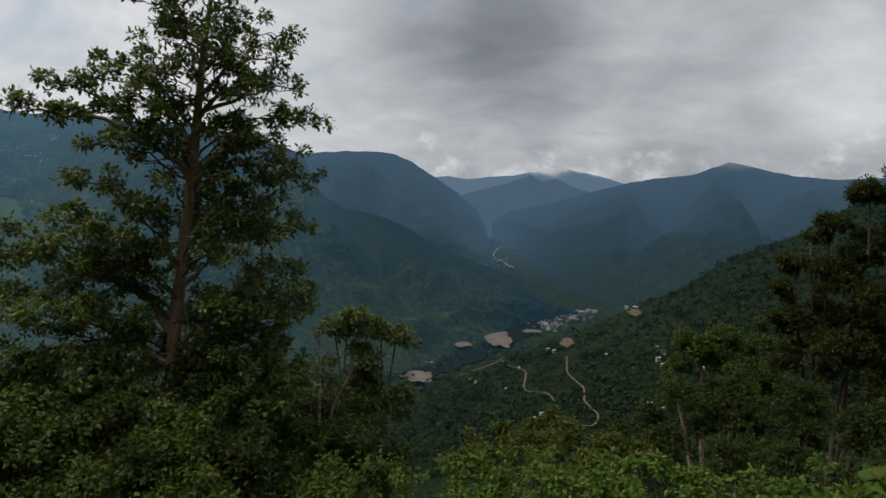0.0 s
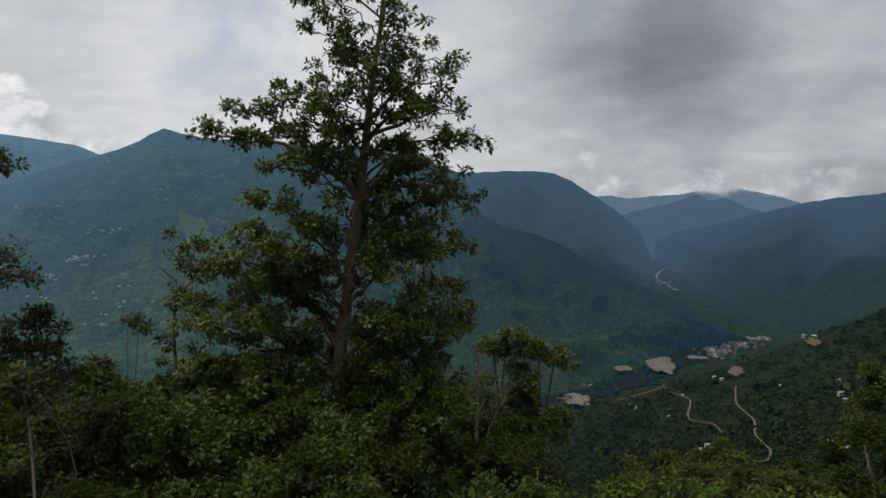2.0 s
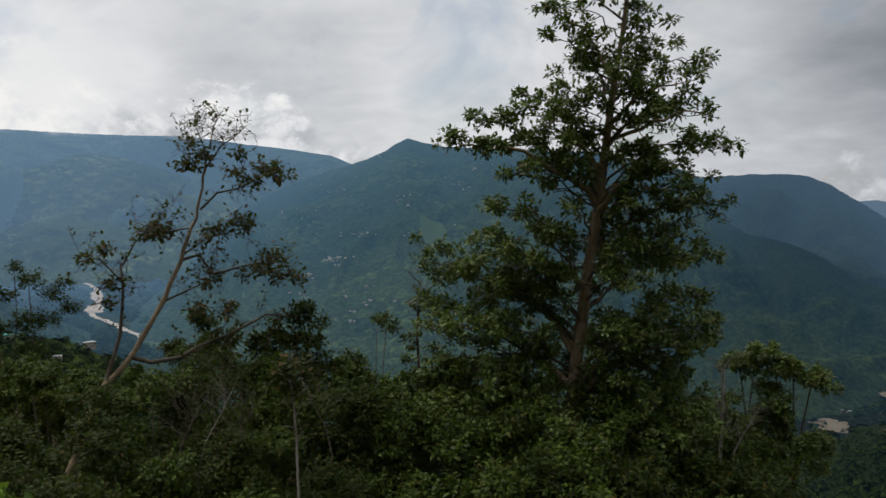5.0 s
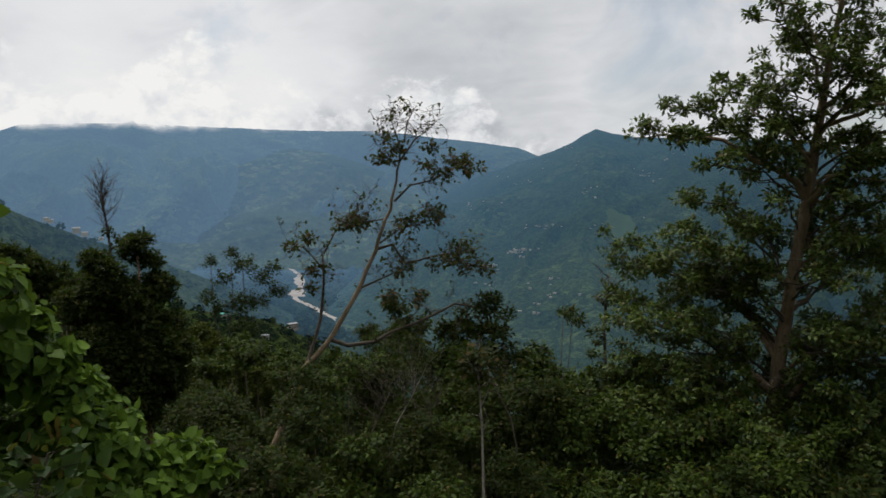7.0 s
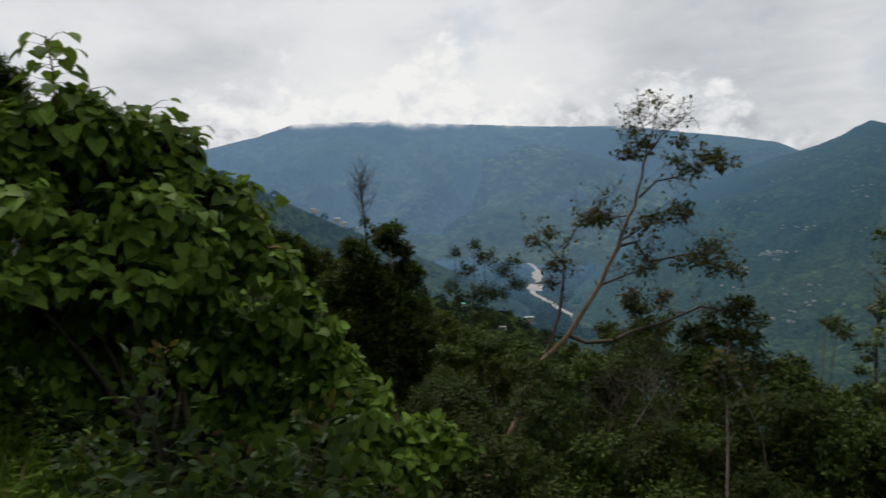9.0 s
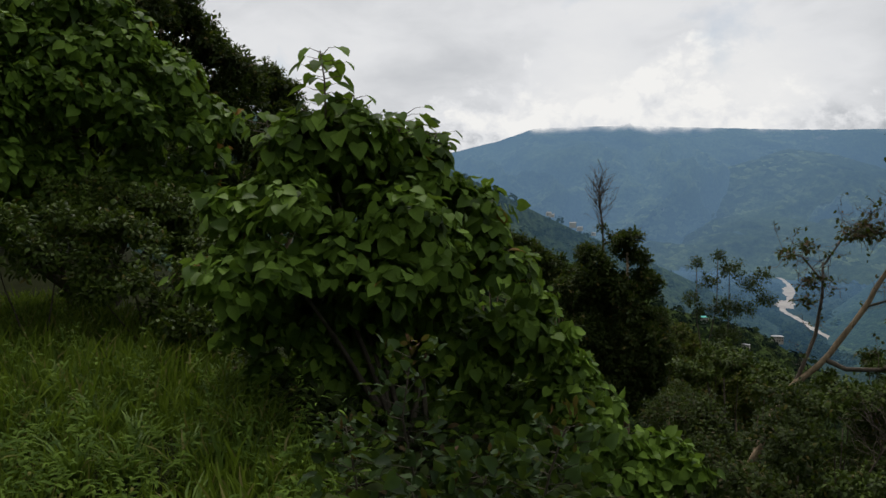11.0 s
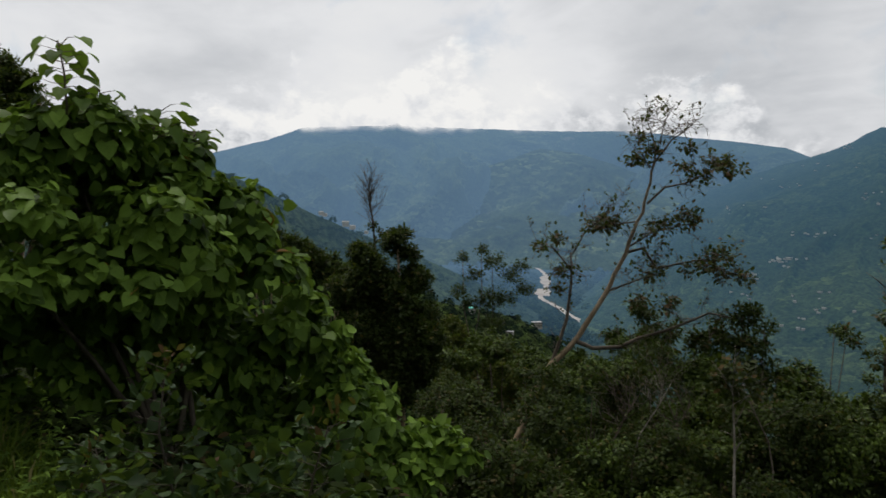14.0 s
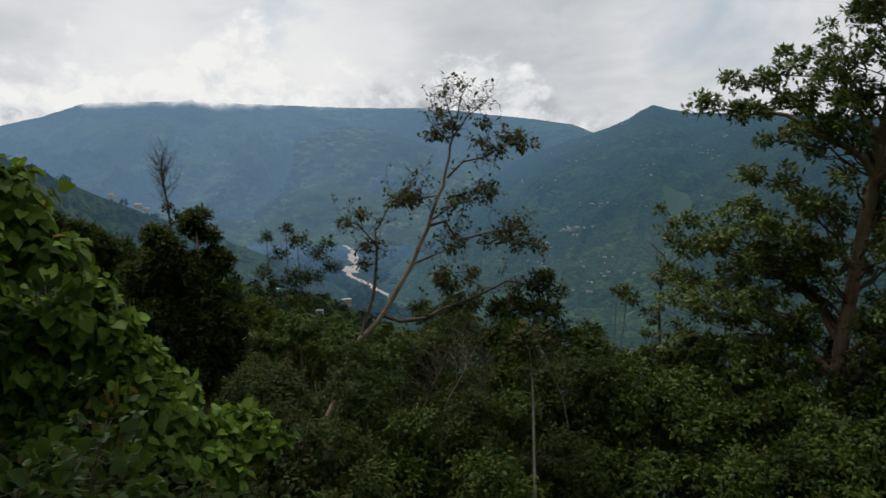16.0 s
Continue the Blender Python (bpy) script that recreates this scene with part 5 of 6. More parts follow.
# ---- left of the view ----
shrub("heart_leaf_bush", [(85, -1.2, 5.5, 0.5), (80.5, -0.6, 5.8, 0.43), (77, -3.6, 5.8, 0.43), (88.5, -6, 5, 0.45), (82, -7, 5.3, 0.58), (75, -8.6, 5.7, 0.45), (71.2, -10.6, 6.0, 0.34), (90.5, -10.5, 5.5, 0.35), (84, -12.5, 5.8, 0.49), (77, -14, 6.5, 0.59), (81, -16.5, 6.5, 0.52), (75.5, -18.5, 6.5, 0.53), (88, -12.5, 5.8, 0.36), (70, -15.2, 6.6, 0.53), (86, -15.5, 6.5, 0.36)] + [
      (65, -18, 6.6, 0.34), (61, -20, 6.6, 0.32), (71, -20, 6.6, 0.61), (66, -23, 6.6, 0.51), (86.5, 1, 5.4, 0.31), (81.6, 1.8, 5.7, 0.24), (88.8, 1.2, 5.3, 0.24), (91.5, -3.2, 5.2, 0.31), (93, -8, 4.9, 0.29), (91.8, -11, 5.8, 0.26), (78.5, 1.6, 5.8, 0.17), (79.5, -10.5, 5.9, 0.5), (85.5, -9.5, 5.7, 0.42), (68, -18, 6.7, 0.45), (73, -14, 6.3, 0.42), (78, -7, 6.2, 0.5)],
      EYE_W, 0.116, HEART, LEAF_HEART, "big bush with broad heart-shaped green leaves", "bush", BARK_DARK, 1.0, 9, 8, droop=0.9, stem_r=0.03, hold=300, face=1.0)
shrub("heart_leaf_bush", [(99, 6, 9, .65), (95.8, 5.6, 9.2, .42), (102.5, 4, 8.8, .75), (97, 1, 9, .62), (94.2, 1.0, 9.3, .32), (105.5, 7, 8.8, .8), (108, 2, 8.6, .8), (100.5, -2.4, 8.9, .45), (112, 6, 9, .9), (106, -2.5, 8.8, .5), (116, 2, 9, .9), (97.5, -2.6, 9, .5), (94.5, -1.5, 9.2, .3), (103, -1, 8.9, .6), (92.8, 3.2, 9.4, .25), (102, 8.6, 8.9, .6)],
      EYE_W, 0.135, HEART, LEAF_HEART, "tall bush of broad green leaves on dark stems", "bush", BARK_DARK, 1.15, 8, 8, droop=0.9, stem_r=0.04, face=1.0)
for group_of in [((99.5, -5.4, 7.2, .38), (96.8, -8, 6.9, .36), (101, -8.4, 7.1, .26)), ((103.5, -5, 7.3, .42), (107.5, -5, 7.3, .5)), ((95.6, -11, 6.6, .26), (93.8, -8.6, 7.0, .3)), ((98, -4, 8, .5), (94.5, -5.4, 8, .45), (102, -3.4, 8, .5), (92.4, -7, 7.4, .4))]:
    shrub("small_leaf_shrub", group_of, EYE_W, 0.07, HEX, LEAF_OLIVE, "grey-green shrub of small leaves beside the grass", "shrub", BARK_DARK, 0.9, 5, 10, stem_r=0.012, group="small-leaf shrubs")
for group_of in [((88.4, 4.6, 22, .85), (90.0, 5.8, 22.5, .85), (86.6, 2.8, 22, .65), (89.4, 2, 22, 1.0), (92, 1, 21, 1.2), (88, -2, 20, 1.3), (93, -3, 19, 1.3)), ((91.8, 6.0, 20, .6), (93.5, 7.2, 19, .8), (95.2, 9.2, 19, .8), (96.9, 11.0, 19, .85), (93.6, 3.4, 19.5, .8), (97, 6, 19, 1.2), (99, 2, 18, 1.4), (104, 1, 18, 1.5), (97, -3, 17, 1.3)), ((100.5, 11.5, 18, 1.2), (100.5, 7, 18.5, 1.2), (104, 12, 19, 1.6), (108.5, 12, 19, 1.6), (113, 12, 19, 1.6), (102, 7, 19, 1.4), (108, 6, 19, 1.5))]:
    shrub("hill_tree", group_of, EYE_W, 0.16, DIAMOND, LEAF_DARK, "tall dark green tree on the hillside above", "tree", BARK, 1.6, 4, 10, stem_r=0.13, lobes=12, group="dark trees on the hillside")
for a, e in [(75, -3.2), (73, -4.0), (71.2, -4.9), (69.3, -5.8), (67.6, -6.7), (59.8, -10.8), (60.3, -12.8), (57.8, -13.2), (55.4, -13.4)]:
    shrub("slope_tree", [(a, e - 0.3, 58, 1.0), (a - 0.9, e - 1.2, 57, 1.1), (a + 0.8, e - 1.6, 57, 1.2), (a, e - 2.8, 58, 1.3)], EYE_W, 0.34, DIAMOND, LEAF_DARK if a > 62 else LEAF_YELLOW, "rounded tree on the lower slope", "tree", BARK, 1.5, 3, 10, stem_r=0.12, group="trees down the slope")


# saplings close to the camera
def sapling(keys, d, eye, leaf, label):
    pts = np.array([np.array(at(a, e, dd, eye)) for (a, e), dd in zip(keys, d)])
    root = plant_root("sapling", foot(pts[0], 0.03), label, "sapling", "saplings by the road")
    limb(root, "stem", [np.array(root.location)] + list(pts), 0.006, 0.002, BARK_DARK, 6)
    P, W, Up, Z = [], [], [], []
    S, E2 = [], []
    for k in range(30):
        t = 0.1 + 0.9 * (k / 29)
        c = np.array([np.interp(t * (len(pts) - 1), np.arange(len(pts)), pts[:, j]) for j in range(3)])
        ang = 2.4 * k
        out = np.array([math.cos(ang), math.sin(ang), 0.35])
        arm = (0.20 - 0.13 * t) * RNG.uniform(0.6, 1.2)
        S.append(c)
        E2.append(c + out * arm)
        for _ in range(6):
            P.append(c + out * arm * RNG.uniform(0.5, 1.05) + RNG.normal(0, 0.012, 3))
            W.append(out + RNG.normal(0, 0.5, 3) + np.array([0, 0, 0.35 if t > 0.5 else -0.3]))
            Up.append(np.array([0, 0, 0.7]) + out * 0.5 + RNG.normal(0, 0.55, 3))
            Z.append(leaf * RNG.uniform(0.45, 0.95) * (1.05 - 0.5 * t))
    twig_mesh(root, np.array(S), np.array(E2), 0.0016, BARK_DARK)
    adopt(tagged(leaf_mesh("foliage", HEART, np.array(P), np.array(W), np.array(Up), np.array(Z), LEAF_SHOOT), kind="stuff"), root)
    # the newest leaves at the tips have a red flush
    n = 26
    tips = np.concatenate([pts[-1] + RNG.normal(0, 0.02, (n - 10, 3)), np.array(E2)[RNG.permutation(len(E2))[:10]]])
    way = RNG.normal(0, 0.5, (n, 3)) + np.array([0, 0, 0.9])
    adopt(tagged(leaf_mesh("leaf_tip", HEX, tips, way, RNG.normal(0, 1, (n, 3)), leaf * RNG.uniform(0.22, 0.5, n), LEAF_RED), "reddish young leaves at the shoot tips", kind="stuff"), root)


sapling([(78.6, -27), (79.2, -22), (80.2, -17.5), (79.6, -12.8)], (2.1, 2.1, 2.08, 2.05), EYE_W, 0.07, "young sapling with grey-green leaves and reddish tips")
sapling([(71.5, -28), (70, -24.5), (69.2, -21), (68.1, -17.8)], (1.9, 1.85, 1.8, 1.75), EYE_W, 0.065, "young sapling with grey-green leaves and reddish tips")
sapling([(82.5, -27), (83.4, -23), (84, -20), (84.4, -18.0)], (2.3, 2.3, 2.3, 2.3), EYE_W, 0.06, "small sapling with pale leaf tips by the grass")
sapling([(74.5, -27), (74.2, -24), (74.0, -22), (73.8, -20.5)], (1.9, 1.9, 1.9, 1.9), EYE_W, 0.07, "low sapling of rounded pale green leaves")


# ---- grass and weeds by the road ----
def verge(az):
    """How far the open grass reaches before the bushes begin."""
    return np.interp(az, [66, 78, 84, 86.6, 89.7, 93.5, 98.7, 102, 108, 125], [1.9, 2.4, 3.6, 4.6, 5.8, 6.9, 8.0, 9.3, 10.5, 11])


def grass_sheet(name, count, az0, az1, r0, r1, length, label, shape, width, mat=GRASS, droop=0.35):
    az = RNG.uniform(az0, az1, count)
    r = np.sqrt(RNG.uniform(r0 * r0, r1 * r1, count))
    inside = r < verge(az)
    az, r = az[inside], r[inside]
    count = len(r)
    x = -np.sin(np.radians(az)) * r + EYE_W.x
    y = np.cos(np.radians(az)) * r + EYE_W.y
    keep = rough(x * 1.3, y * 1.3, 91, 3) > -0.45 + 0.6 * RNG.random(count) - 0.3
    x, y, r = x[keep], y[keep], r[keep]
    n = len(x)
    pos = np.stack([x, y, ground_z(x, y) - 0.02], -1)
    way = RNG.normal(0, 0.42, (n, 3)) + np.array([0, 0, 1.0])
    up = RNG.normal(0, 1, (n, 3))
    up[:, 2] = 0.4
    tv = shape[0].copy()
    tv[:, 0] *= width
    tall = 1 + 0.6 * rough(x * 0.9, y * 0.9, 95, 3)
    ob = leaf_mesh(name, (tv, shape[1]), pos, way, up, length * RNG.uniform(0.45, 1.2, n) * tall, mat)
    return tagged(ob, label, "grass", kind="stuff")


grass_sheet("grass", 70000, 64, 125, 1.3, 10, 0.25, "lush green grass on the road verge", BLADE, 1.5)
grass_sheet("tall_grass", 2200, 84, 125, 2.4, 8, 0.34, "taller arching grass blades among the verge", BLADE, 1.2)


def weeds(count):
    """Leafy herbs: upright stems with whorls of narrow leaves."""
    az = RNG.uniform(60, 122, count)
    r = np.sqrt(RNG.uniform(1.5 ** 2, 9 ** 2, count))
    k = np.arange(26)
    P, W, U2, Z = [], [], [], []
    for a, rr in zip(az, r):
        if rr > verge(a):
            continue
        x, y = -math.sin(radians(a)) * rr + EYE_W.x, math.cos(radians(a)) * rr + EYE_W.y
        z = float(ground_z(np.array(x), np.array(y)))
        h = RNG.uniform(0.12, 0.40) * (1.9 if rr > verge(a) - 1.2 and RNG.random() < 0.4 else 1.0)
        t = 0.15 + 0.85 * k / 25
        ang = 2.4 * k + a
        lean = RNG.normal(0, 0.12, 2)
        P.append(np.stack([x + lean[0] * t * h + RNG.normal(0, 0.012, 26), y + lean[1] * t * h + RNG.normal(0, 0.012, 26), z + h * t], -1))
        W.append(np.stack([np.cos(ang), np.sin(ang), 0.55 - 0.7 * RNG.random(26)], -1))
        U2.append(np.stack([0.3 * np.cos(ang), 0.3 * np.sin(ang), np.ones(26)], -1) + RNG.normal(0, 0.3, (26, 3)))
        Z.append(RNG.uniform(0.05, 0.11, 26) * (1.15 - 0.55 * t))
    tv = HEX[0].copy()
    tv[:, 0] *= 0.5
    ob = leaf_mesh("weeds", (tv, HEX[1]), np.concatenate(P), np.concatenate(W), np.concatenate(U2), np.concatenate(Z), WEED)
    tagged(ob, "leafy green weeds growing through the grass", "weeds", kind="stuff")


weeds(1700)


def tufts(count):
    """Arching tufts of broad pale grass standing out of the verge."""
    for k in range(count):
        az, r = RNG.uniform(80, 112), RNG.uniform(2.6, 6.5)
        if r > float(verge(az)) - 0.2:
            continue
        x, y = -math.sin(radians(az)) * r + EYE_W.x, math.cos(radians(az)) * r + EYE_W.y
        n = 46
        ang = RNG.uniform(0, 2 * math.pi, n)
        way = np.stack([np.cos(ang) * 0.5, np.sin(ang) * 0.5, RNG.uniform(0.6, 1.3, n)], -1)
        pos = np.stack([x + 0.03 * np.cos(ang), y + 0.03 * np.sin(ang), np.full(n, float(ground_z(np.array(x), np.array(y))) - 0.02)], -1)
        up = np.stack([-np.cos(ang), -np.sin(ang), np.full(n, 0.6)], -1) + RNG.normal(0, 0.2, (n, 3))
        tv = BLADE[0] * np.array([1.3, 1, 1.8])
        ob = leaf_mesh("grass_tuft", (tv, BLADE[1]), pos, way, up, RNG.uniform(0.16, 0.36, n), GRASS_PALE)
        tagged(ob, "arching tuft of broad pale green grass", "grass", "grass tufts on the verge")


tufts(34)


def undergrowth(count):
    """Low leaves on the soil, from the verge's edge to below the bushes; the shade there is in their colour."""
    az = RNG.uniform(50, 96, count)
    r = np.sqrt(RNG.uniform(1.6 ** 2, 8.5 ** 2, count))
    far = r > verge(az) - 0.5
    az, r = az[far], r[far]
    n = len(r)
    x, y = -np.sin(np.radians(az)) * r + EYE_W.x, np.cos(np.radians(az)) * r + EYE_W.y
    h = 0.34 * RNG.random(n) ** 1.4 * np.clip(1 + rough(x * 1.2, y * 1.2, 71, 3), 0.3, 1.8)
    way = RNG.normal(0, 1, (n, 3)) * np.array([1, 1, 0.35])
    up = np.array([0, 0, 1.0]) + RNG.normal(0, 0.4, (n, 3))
    ob = leaf_mesh("undergrowth", HEX, np.stack([x, y, ground_z(x, y) + h], -1), way, up, RNG.uniform(0.05, 0.12, n), LEAF_UNDER_SHADED)
    tagged(ob, "low leafy undergrowth, colour darkened for the shade below the bushes", "undergrowth", kind="stuff")


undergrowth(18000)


# the slim leafy shoots that stand above the big bush
def top_shoot(keys, d, leaves, label):
    pts = np.array(at_many(keys, d, EYE_W))
    root = plant_root("leafy_shoot", Vector(pts[0]), label, "shoot", "shoots above the bush")
    limb(root, "stem", pts, 0.012, 0.004, BARK_GREY, 6)
    n = leaves
    t = 0.2 + 0.8 * np.arange(n) / n
    c = np.stack([np.interp(t * (len(pts) - 1), np.arange(len(pts)), pts[:, j]) for j in range(3)], -1)
    ang = 2.4 * np.arange(n)
    out = np.stack([np.cos(ang), np.sin(ang), 0.2 + 0 * ang], -1)
    tip = c + out * RNG.uniform(0.03, 0.20, (n, 1))
    twig_mesh(root, c, tip, 0.004, BARK_GREY)
    way = out * 0.8 + RNG.normal(0, 0.25, (n, 3)) + np.array([0, 0, -0.75])
    up = out * 0.7 + np.array([0, 0, 0.8]) + RNG.normal(0, 0.2, (n, 3))
    adopt(tagged(leaf_mesh("foliage", HEART, tip, way, up, 0.13 * RNG.uniform(0.55, 1.15, n), LEAF_HEART), kind="stuff"), root)


top_shoot([(85.6, 1.0), (85.8, 4.0), (85.9, 6.8), (86.2, 8.8)], 5.25, 32, "slim upright shoot with heart-shaped leaves")
top_shoot([(83.6, 1.0), (83.9, 3.4), (83.8, 5.8)], 5.29, 26, "slim upright shoot with heart-shaped leaves")
top_shoot([(81.2, 0.6), (80.8, 2.6), (80.0, 4.6)], 5.50, 30, "slim upright shoot with heart-shaped leaves")
top_shoot([(79.2, -0.4), (78.4, 1.6), (77.8, 3.2)], 5.68, 26, "slim upright shoot with heart-shaped leaves")
top_shoot([(89.6, 0.6), (89.9, 2.6), (90.0, 4.4)], 5.33, 14, "slim upright shoot with heart-shaped leaves")


# ---- woods on the spur and the green hillside ----
def wood(name, massif, count, az0, az1, el0, el1, crown, mat, label, avoid=(), clear=0.25, per=20):
    """A far wood: many crowns, each of leafy clumps."""
    az = RNG.uniform(az0, az1, count * 3)
    el = RNG.uniform(el0, el1, count * 3)
    P = []
    lines = [np.array(l) for l in avoid]
    fine = [np.concatenate([np.linspace(l[i], l[i + 1], 12) for i in range(len(l) - 1)]) for l in lines]
    for a, e in zip(az, el):
        i = int(np.argmin(np.abs(massif.az - a)))
        if e > massif.el[i].max() or e < massif.el[i, 0] or len(P) >= count:
            continue
        if any((np.hypot(f[:, 0] - a, f[:, 1] + 0.25 - e) < clear).any() for f in fine):
            continue
        P.append(massif.spot(a, e))
    P = np.array(P)
    n = len(P)
    size = crown * np.exp(RNG.normal(-0.12, 0.42, n))
    dirs = unit(RNG.normal(0, 1, (n, per, 3)))
    dirs[..., 2] = np.abs(dirs[..., 2])
    c = P[:, None] + dirs * (size[:, None, None] * RNG.uniform(0.6, 1.0, (n, per, 1))) * np.array([1, 1, 1.15])
    way = unit(np.cross(dirs, RNG.normal(0, 1, (n, per, 3))))
    s = (size[:, None] * RNG.uniform(0.42, 0.78, (n, per))).ravel()
    tv = DIAMOND[0].copy()
    tv[:, 1] -= 0.5
    tv[:, 0] *= 1.7
    ob = leaf_mesh(name, (tv, DIAMOND[1]), c.reshape(-1, 3), way.reshape(-1, 3), dirs.reshape(-1, 3), s, mat)
    return tagged(ob, label, "wood", kind="stuff")


CLEARED = [[(-9.8, -13.2), (-9.0, -13.3)], [(-14.5, -10.7), (-13.8, -10.7)], [(-9.9, -18.8), (-9.2, -18.7)]]
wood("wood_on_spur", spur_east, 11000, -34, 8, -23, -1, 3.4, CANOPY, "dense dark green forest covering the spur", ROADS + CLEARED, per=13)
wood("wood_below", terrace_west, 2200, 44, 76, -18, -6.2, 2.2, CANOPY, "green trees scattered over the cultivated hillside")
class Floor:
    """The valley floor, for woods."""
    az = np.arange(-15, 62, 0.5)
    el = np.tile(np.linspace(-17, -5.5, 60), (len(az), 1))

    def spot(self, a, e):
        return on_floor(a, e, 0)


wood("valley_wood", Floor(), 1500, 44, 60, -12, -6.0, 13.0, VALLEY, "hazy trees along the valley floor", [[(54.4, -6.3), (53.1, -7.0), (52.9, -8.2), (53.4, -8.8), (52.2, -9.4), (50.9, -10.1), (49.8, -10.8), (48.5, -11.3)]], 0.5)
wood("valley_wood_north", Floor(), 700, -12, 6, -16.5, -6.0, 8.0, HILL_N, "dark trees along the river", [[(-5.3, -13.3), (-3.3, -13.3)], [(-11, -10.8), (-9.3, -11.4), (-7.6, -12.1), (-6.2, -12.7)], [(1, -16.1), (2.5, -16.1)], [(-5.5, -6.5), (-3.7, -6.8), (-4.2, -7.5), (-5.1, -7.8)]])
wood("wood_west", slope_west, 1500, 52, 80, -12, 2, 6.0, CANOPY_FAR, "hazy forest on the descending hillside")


# ---- houses ----
def box(bm, x0, x1, y0, y1, z0, z1):
    v = [bm.verts.new((x, y, z)) for z in (z0, z1) for x, y in ((x0, y0), (x1, y0), (x1, y1), (x0, y1))]
    for f in ((3, 2, 1, 0), (4, 5, 6, 7), (0, 1, 5, 4), (1, 2, 6, 5), (2, 3, 7, 6), (3, 0, 4, 7)):
        bm.faces.new([v[i] for i in f])


def house(name, w, dpt, h, pitch, wall_mat, roof_mat, label, group, windows=True, storeys=2):
    """A hill house: walls, a pitched or flat overhanging roof, a door and windows in rows. It faces -y."""
    root = tagged(new(name), label, "house", group)
    bm = bmesh.new()
    box(bm, -w / 2, w / 2, -dpt / 2, dpt / 2, -3.0, h)
    part("wall", bm, wall_mat, root)
    bm = bmesh.new()
    o = 0.5
    if pitch:
        for s in (-1, 1):
            a = [(-w / 2 - o, s * (dpt / 2 + o), h - 0.1), (w / 2 + o, s * (dpt / 2 + o), h - 0.1), (w / 2 + o, 0, h + pitch), (-w / 2 - o, 0, h + pitch)]
            lo = [bm.verts.new(p) for p in a]
            hi = [bm.verts.new((p[0], p[1], p[2] + 0.18)) for p in a]
            for f in ((lo[3], lo[2], lo[1], lo[0]), hi):
                bm.faces.new(f)
            for k in range(4):
                bm.faces.new((lo[k], lo[(k + 1) % 4], hi[(k + 1) % 4], hi[k]))
        for s in (-1, 1):
            v = [bm.verts.new(p) for p in ((s * w / 2, -dpt / 2, h), (s * w / 2, dpt / 2, h), (s * w / 2, 0, h + pitch))]
            bm.faces.new(v)
    else:
        box(bm, -w / 2 - o, w / 2 + o, -dpt / 2 - o, dpt / 2 + o, h + 0.003, h + 0.3)
    part("roof", bm, roof_mat, root)
    if windows:
        n = max(2, int(w / 2.6))
        for st in range(storeys):
            z = 0.9 + st * (h / storeys)
            for k in range(n):
                x = -w / 2 + w * (k + 0.5) / n
                bm = bmesh.new()
                door = st == 0 and k == n // 2
                box(bm, x - 0.5, x + 0.5, -dpt / 2 - 0.06, -dpt / 2 + 0.02, 0 if door else z, 2.0 if door else z + 1.2)
                part("door" if door else "window", bm, GLASS_DARK, root)
    return root


def set_house(first, p, turn, scale=1.0):
    m = Matrix.Translation(p) @ Matrix.Rotation(turn, 4, "Z")
    ob = copy_thing(first, m)
    ob.scale = (scale, scale, scale)
    return ob


def facing(p):
    return math.atan2(p[1], p[0]) - math.pi / 2


# hamlets on the big mountain
base_far = [house("hill_house", 11, 7, 5, 2.0, WALL_FAR, ROOF_FAR, "small pale house on the mountainside", "houses on the mountain", False),
            house("hill_house", 15, 7, 4, 0, WALL_FAR, WALL_FAR, "small pale flat-roofed house on the mountainside", "houses on the mountain", False)]
for b in base_far:
    b.location = mountain_west.spot(37, -5.5)
base_far[1].location = mountain_west.spot(36.4, -5.3)
HAMLETS = [(37, -5.6, 1.3, .35, 16), (38.5, -6.6, 1.0, .3, 9), (35.0, -3.6, 1.2, .3, 10), (32.0, -1.2, 1.6, .5, 8), (27.5, 0.0, 1.4, .7, 12), (26, 1.2, 1.5, .4, 5), (33, 1.0, 2.0, .6, 7), (36.5, -0.4, 1.5, .4, 7), (40, -2.2, 1.5, .5, 6), (34, -8, 2.5, 1.0, 8), (36, -9.5, 2.0, 1.2, 6), (29, -3.5, 2.5, 1.0, 9), (39.5, -8.0, 1.5, .6, 5), (33.3, 2.0, .6, .15, 5)]
for a, e, sa, se, n in HAMLETS:
    for _ in range(n):
        p = mountain_west.spot(a + RNG.normal(0, sa * 0.5), e + RNG.normal(0, se * 0.5))
        set_house(base_far[int(RNG.integers(2))], p + Vector((0, 0, 1)), facing(p) + RNG.normal(0, 0.4), float(RNG.uniform(0.28, 0.62)))

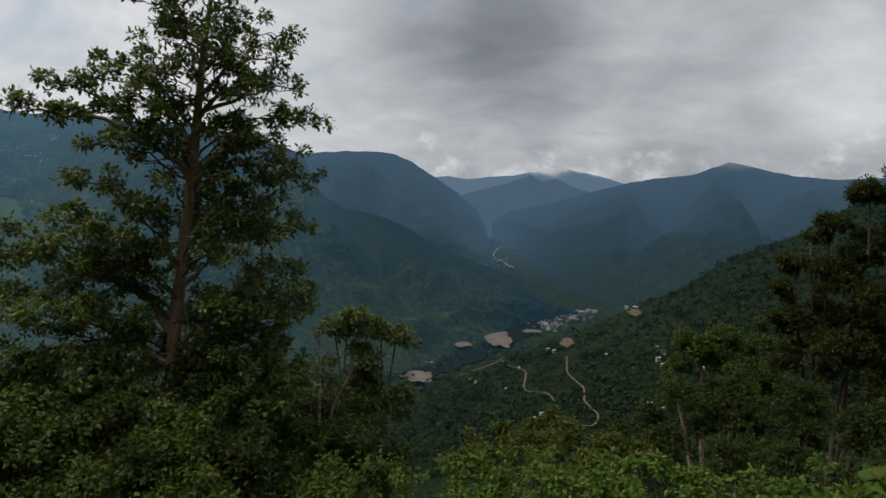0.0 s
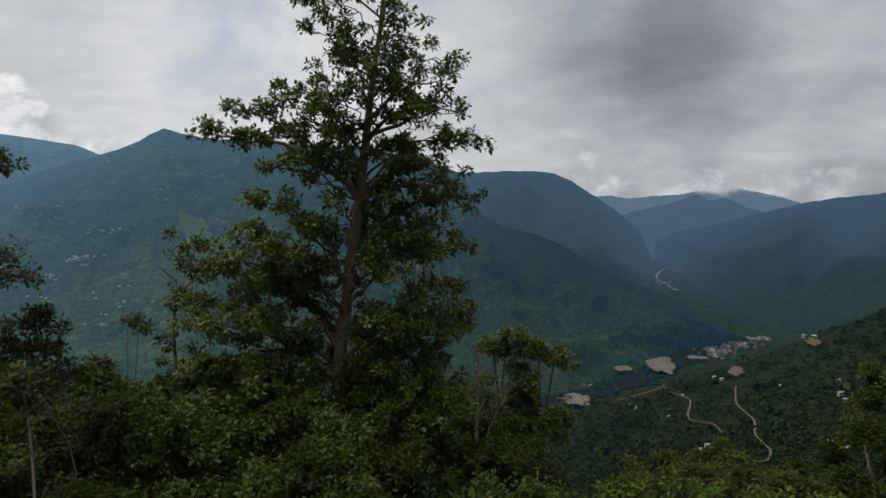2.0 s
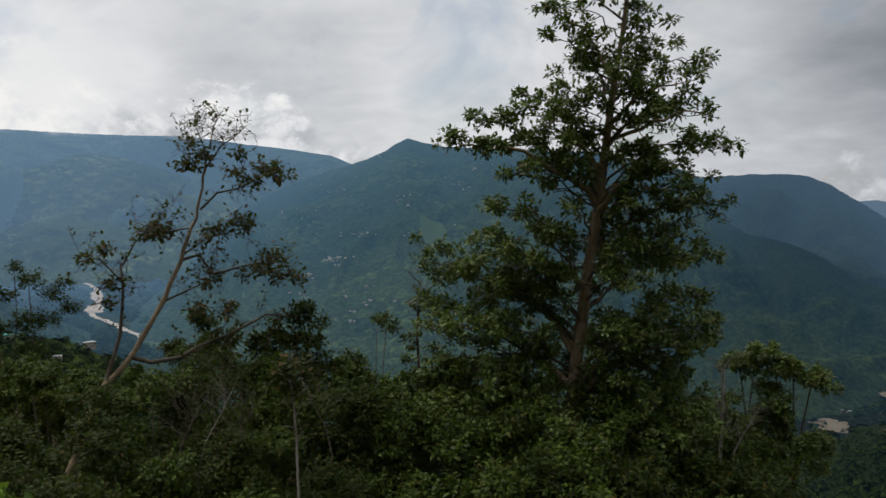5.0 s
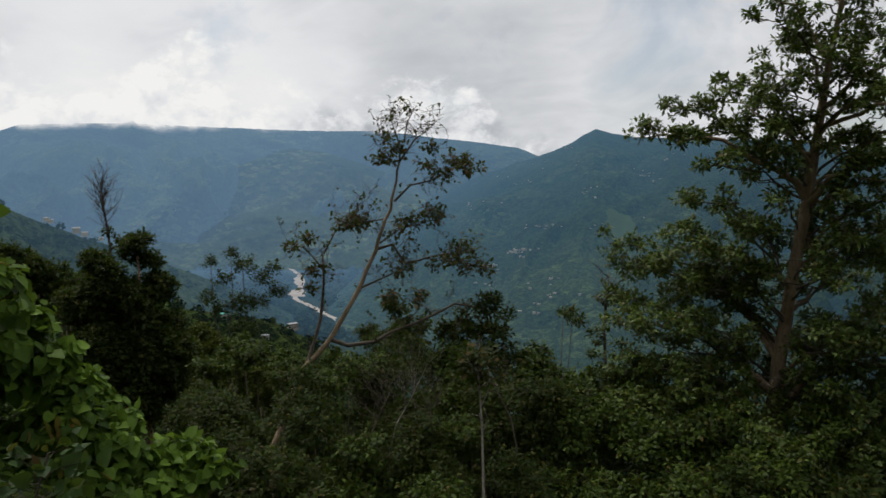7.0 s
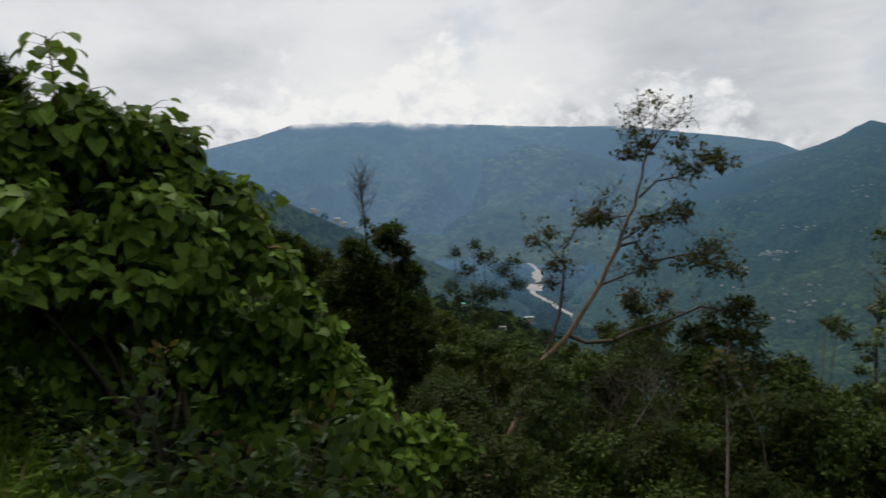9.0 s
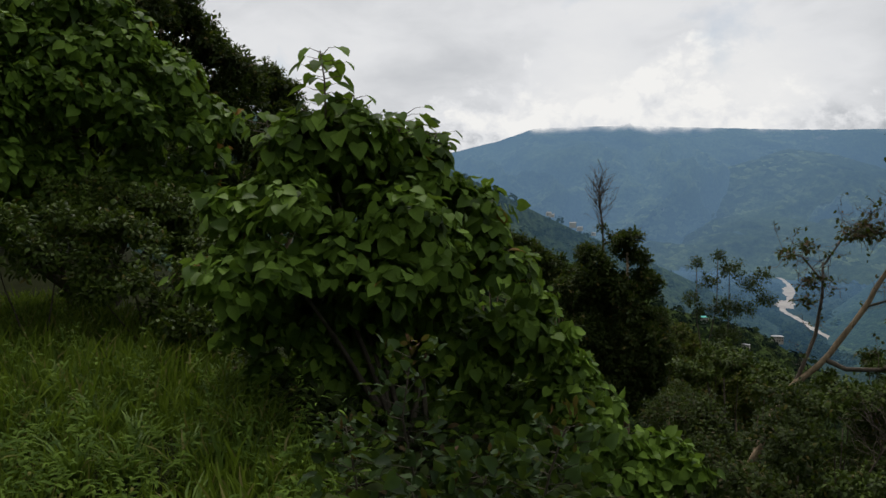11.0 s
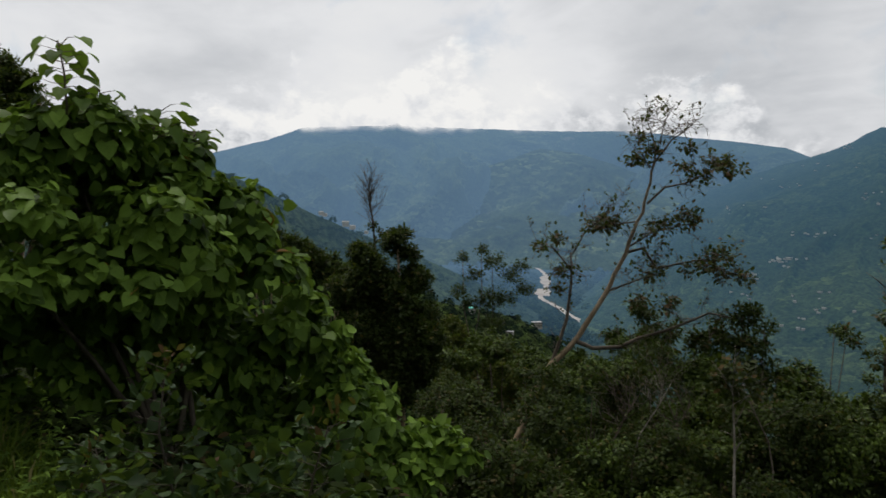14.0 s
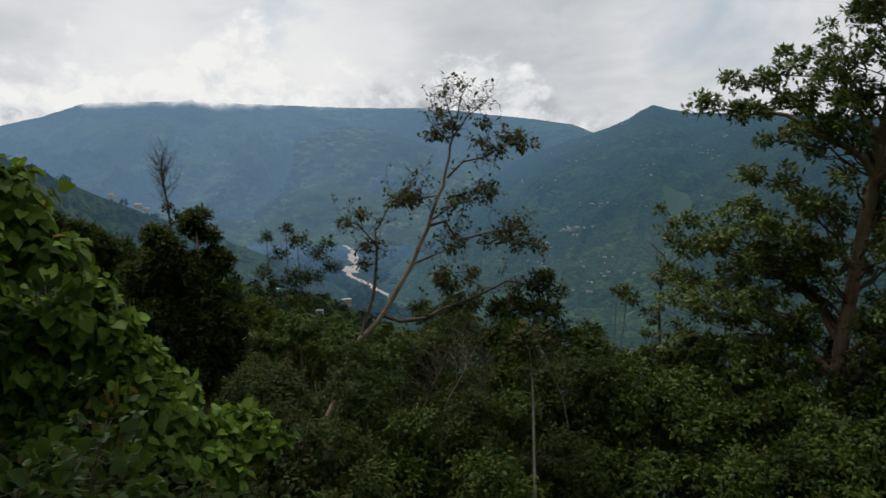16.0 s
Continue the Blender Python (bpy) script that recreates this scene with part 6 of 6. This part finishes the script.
# towns on the valley floor
base_town = [house("town_house", 14, 11, 11, 0, WALL_DIM, ROOF_DIM, "grey concrete block in the valley town", "valley town", False, 4),
             house("town_house", 18, 11, 8, 2.5, WALL_DIM, ROOF_FAR, "grey tin-roofed house in the valley town", "valley town", False, 3)]
base_town[0].location, base_town[1].location = on_floor(-9.0, -11.4, 0), on_floor(-9.3, -11.2, 0)
for a, e, sa, se, n in [(-9.3, -11.2, 1.2, .34, 118), (-8.0, -11.9, .9, .36, 70), (-10.9, -10.8, .7, .12, 24), (-6.6, -12.6, .4, .06, 8), (-4.4, -7.5, .5, .25, 12), (-3.6, -5.9, .3, .12, 8), (15.5, -15.6, 2.5, .5, 34), (13, -16.8, 1.6, .3, 14), (30, -14.8, 3, .3, 22), (49.6, -9.6, 1.1, .8, 44), (48.3, -11.2, .8, .4, 22), (1.0, -15.0, .6, .1, 4), (34.3, -15.3, .5, .15, 5), (33.3, -17.6, .4, .2, 4)]:
    for _ in range(n):
        p = on_floor(a + RNG.normal(0, sa * 0.55), e + RNG.normal(0, se * 0.55), 0)
        set_house(base_town[int(RNG.integers(2))], p, facing(p) + RNG.normal(0, 0.5), float(RNG.uniform(0.3, 0.58)))

# houses on the spur, the hillsides and below the trees
base_spur = house("spur_house", 9, 6, 4.5, 1.8, WALL_NEAR, ROOF_TIN, "small tin-roofed house among the trees of the spur", "houses on the spur")
p = spur_east.spot(-16.2, -13.6)
base_spur.location, base_spur.rotation_euler = p + Vector((0, 0, 2.5)), (0, 0, facing(p))
base_spur.scale = (0.6, 0.6, 0.6)
for a, e, sc in [(-16.0, -14.0, 1.1), (-16.3, -14.4, .9), (-15.7, -13.3, .8), (-8.4, -13.9, 1.0), (-8.0, -13.8, .9), (-14.2, -10.5, 1.2), (-13.5, -10.5, 1.0), (-2.6, -16.3, .9), (-2.2, -16.1, .7), (-7.6, -18.4, .9), (-7.2, -18.7, .8), (-15.4, -17.3, 1.0), (-16.4, -17.5, .8), (-19.2, -14.6, 1.1), (-19.8, -14.5, .9), (-9.0, -19.0, .8), (-5.8, -15.2, .7), (-12.2, -13.9, .6), (-4.9, -16.7, .6)]:
    p = spur_east.spot(a, e)
    set_house(base_spur, p + Vector((0, 0, 2.5)), facing(p) + RNG.normal(0, 0.5), sc * 0.45)
h1 = house("hillside_house", 8, 6, 5, 1.5, WALL_NEAR, ROOF_GREEN, "house with a turquoise green roof on the hillside", "houses on the hillside")
p = terrace_west.spot(58.3, -10.0)
h1.location, h1.rotation_euler = p + Vector((0, 0, 1)), (0, 0, facing(p) + 0.3)
h1.scale = (0.36, 0.36, 0.36)
h2 = house("hillside_house", 11, 7, 5.5, 0, WALL_NEAR, ROOF_TIN, "pale two-storey house with a flat roof on the hillside", "houses on the hillside")
p = terrace_west.spot(53.6, -10.9)
h2.location, h2.rotation_euler = p + Vector((0, 0, 1.5)), (0, 0, facing(p) + 0.4)
h2.scale = (0.42, 0.42, 0.42)
p = terrace_west.spot(55.5, -11.5)
set_house(h2, p + Vector((0, 0, 0.5)), facing(p) - 0.2, 0.3)
h3 = house("slope_house", 13, 8, 6, 2.2, WALL_FAR, ROOF_FAR, "pale house on the descending wooded hillside", "houses on the far slope", False)
p = slope_west.spot(67.7, -2.75)
h3.location, h3.rotation_euler = p + Vector((0, 0, 6)), (0, 0, facing(p))
for a, e, sc in [(67.2, -2.8, .8), (69.6, -2.2, .7), (69.2, -2.0, .6), (66.2, -3.6, .6)]:
    p = slope_west.spot(a, e)
    set_house(h3, p + Vector((0, 0, 6)), facing(p) + 0.3, sc)

# light meadows on the mountainside
for a, e, rx, ry, sd in [(29.2, -4.0, 60, 36, 21)]:
    p = mountain_west.spot(a, e)
    patch("meadow", p * 0.99, rx, ry, MEADOW, "light green meadow on the mountainside", sd, Vector((-p.x, -p.y, 1400)).normalized())
patch("meadow", on_floor(33.8, -13.2, 12), 34, 20, MEADOW, "light green meadow on the valley floor", 27)
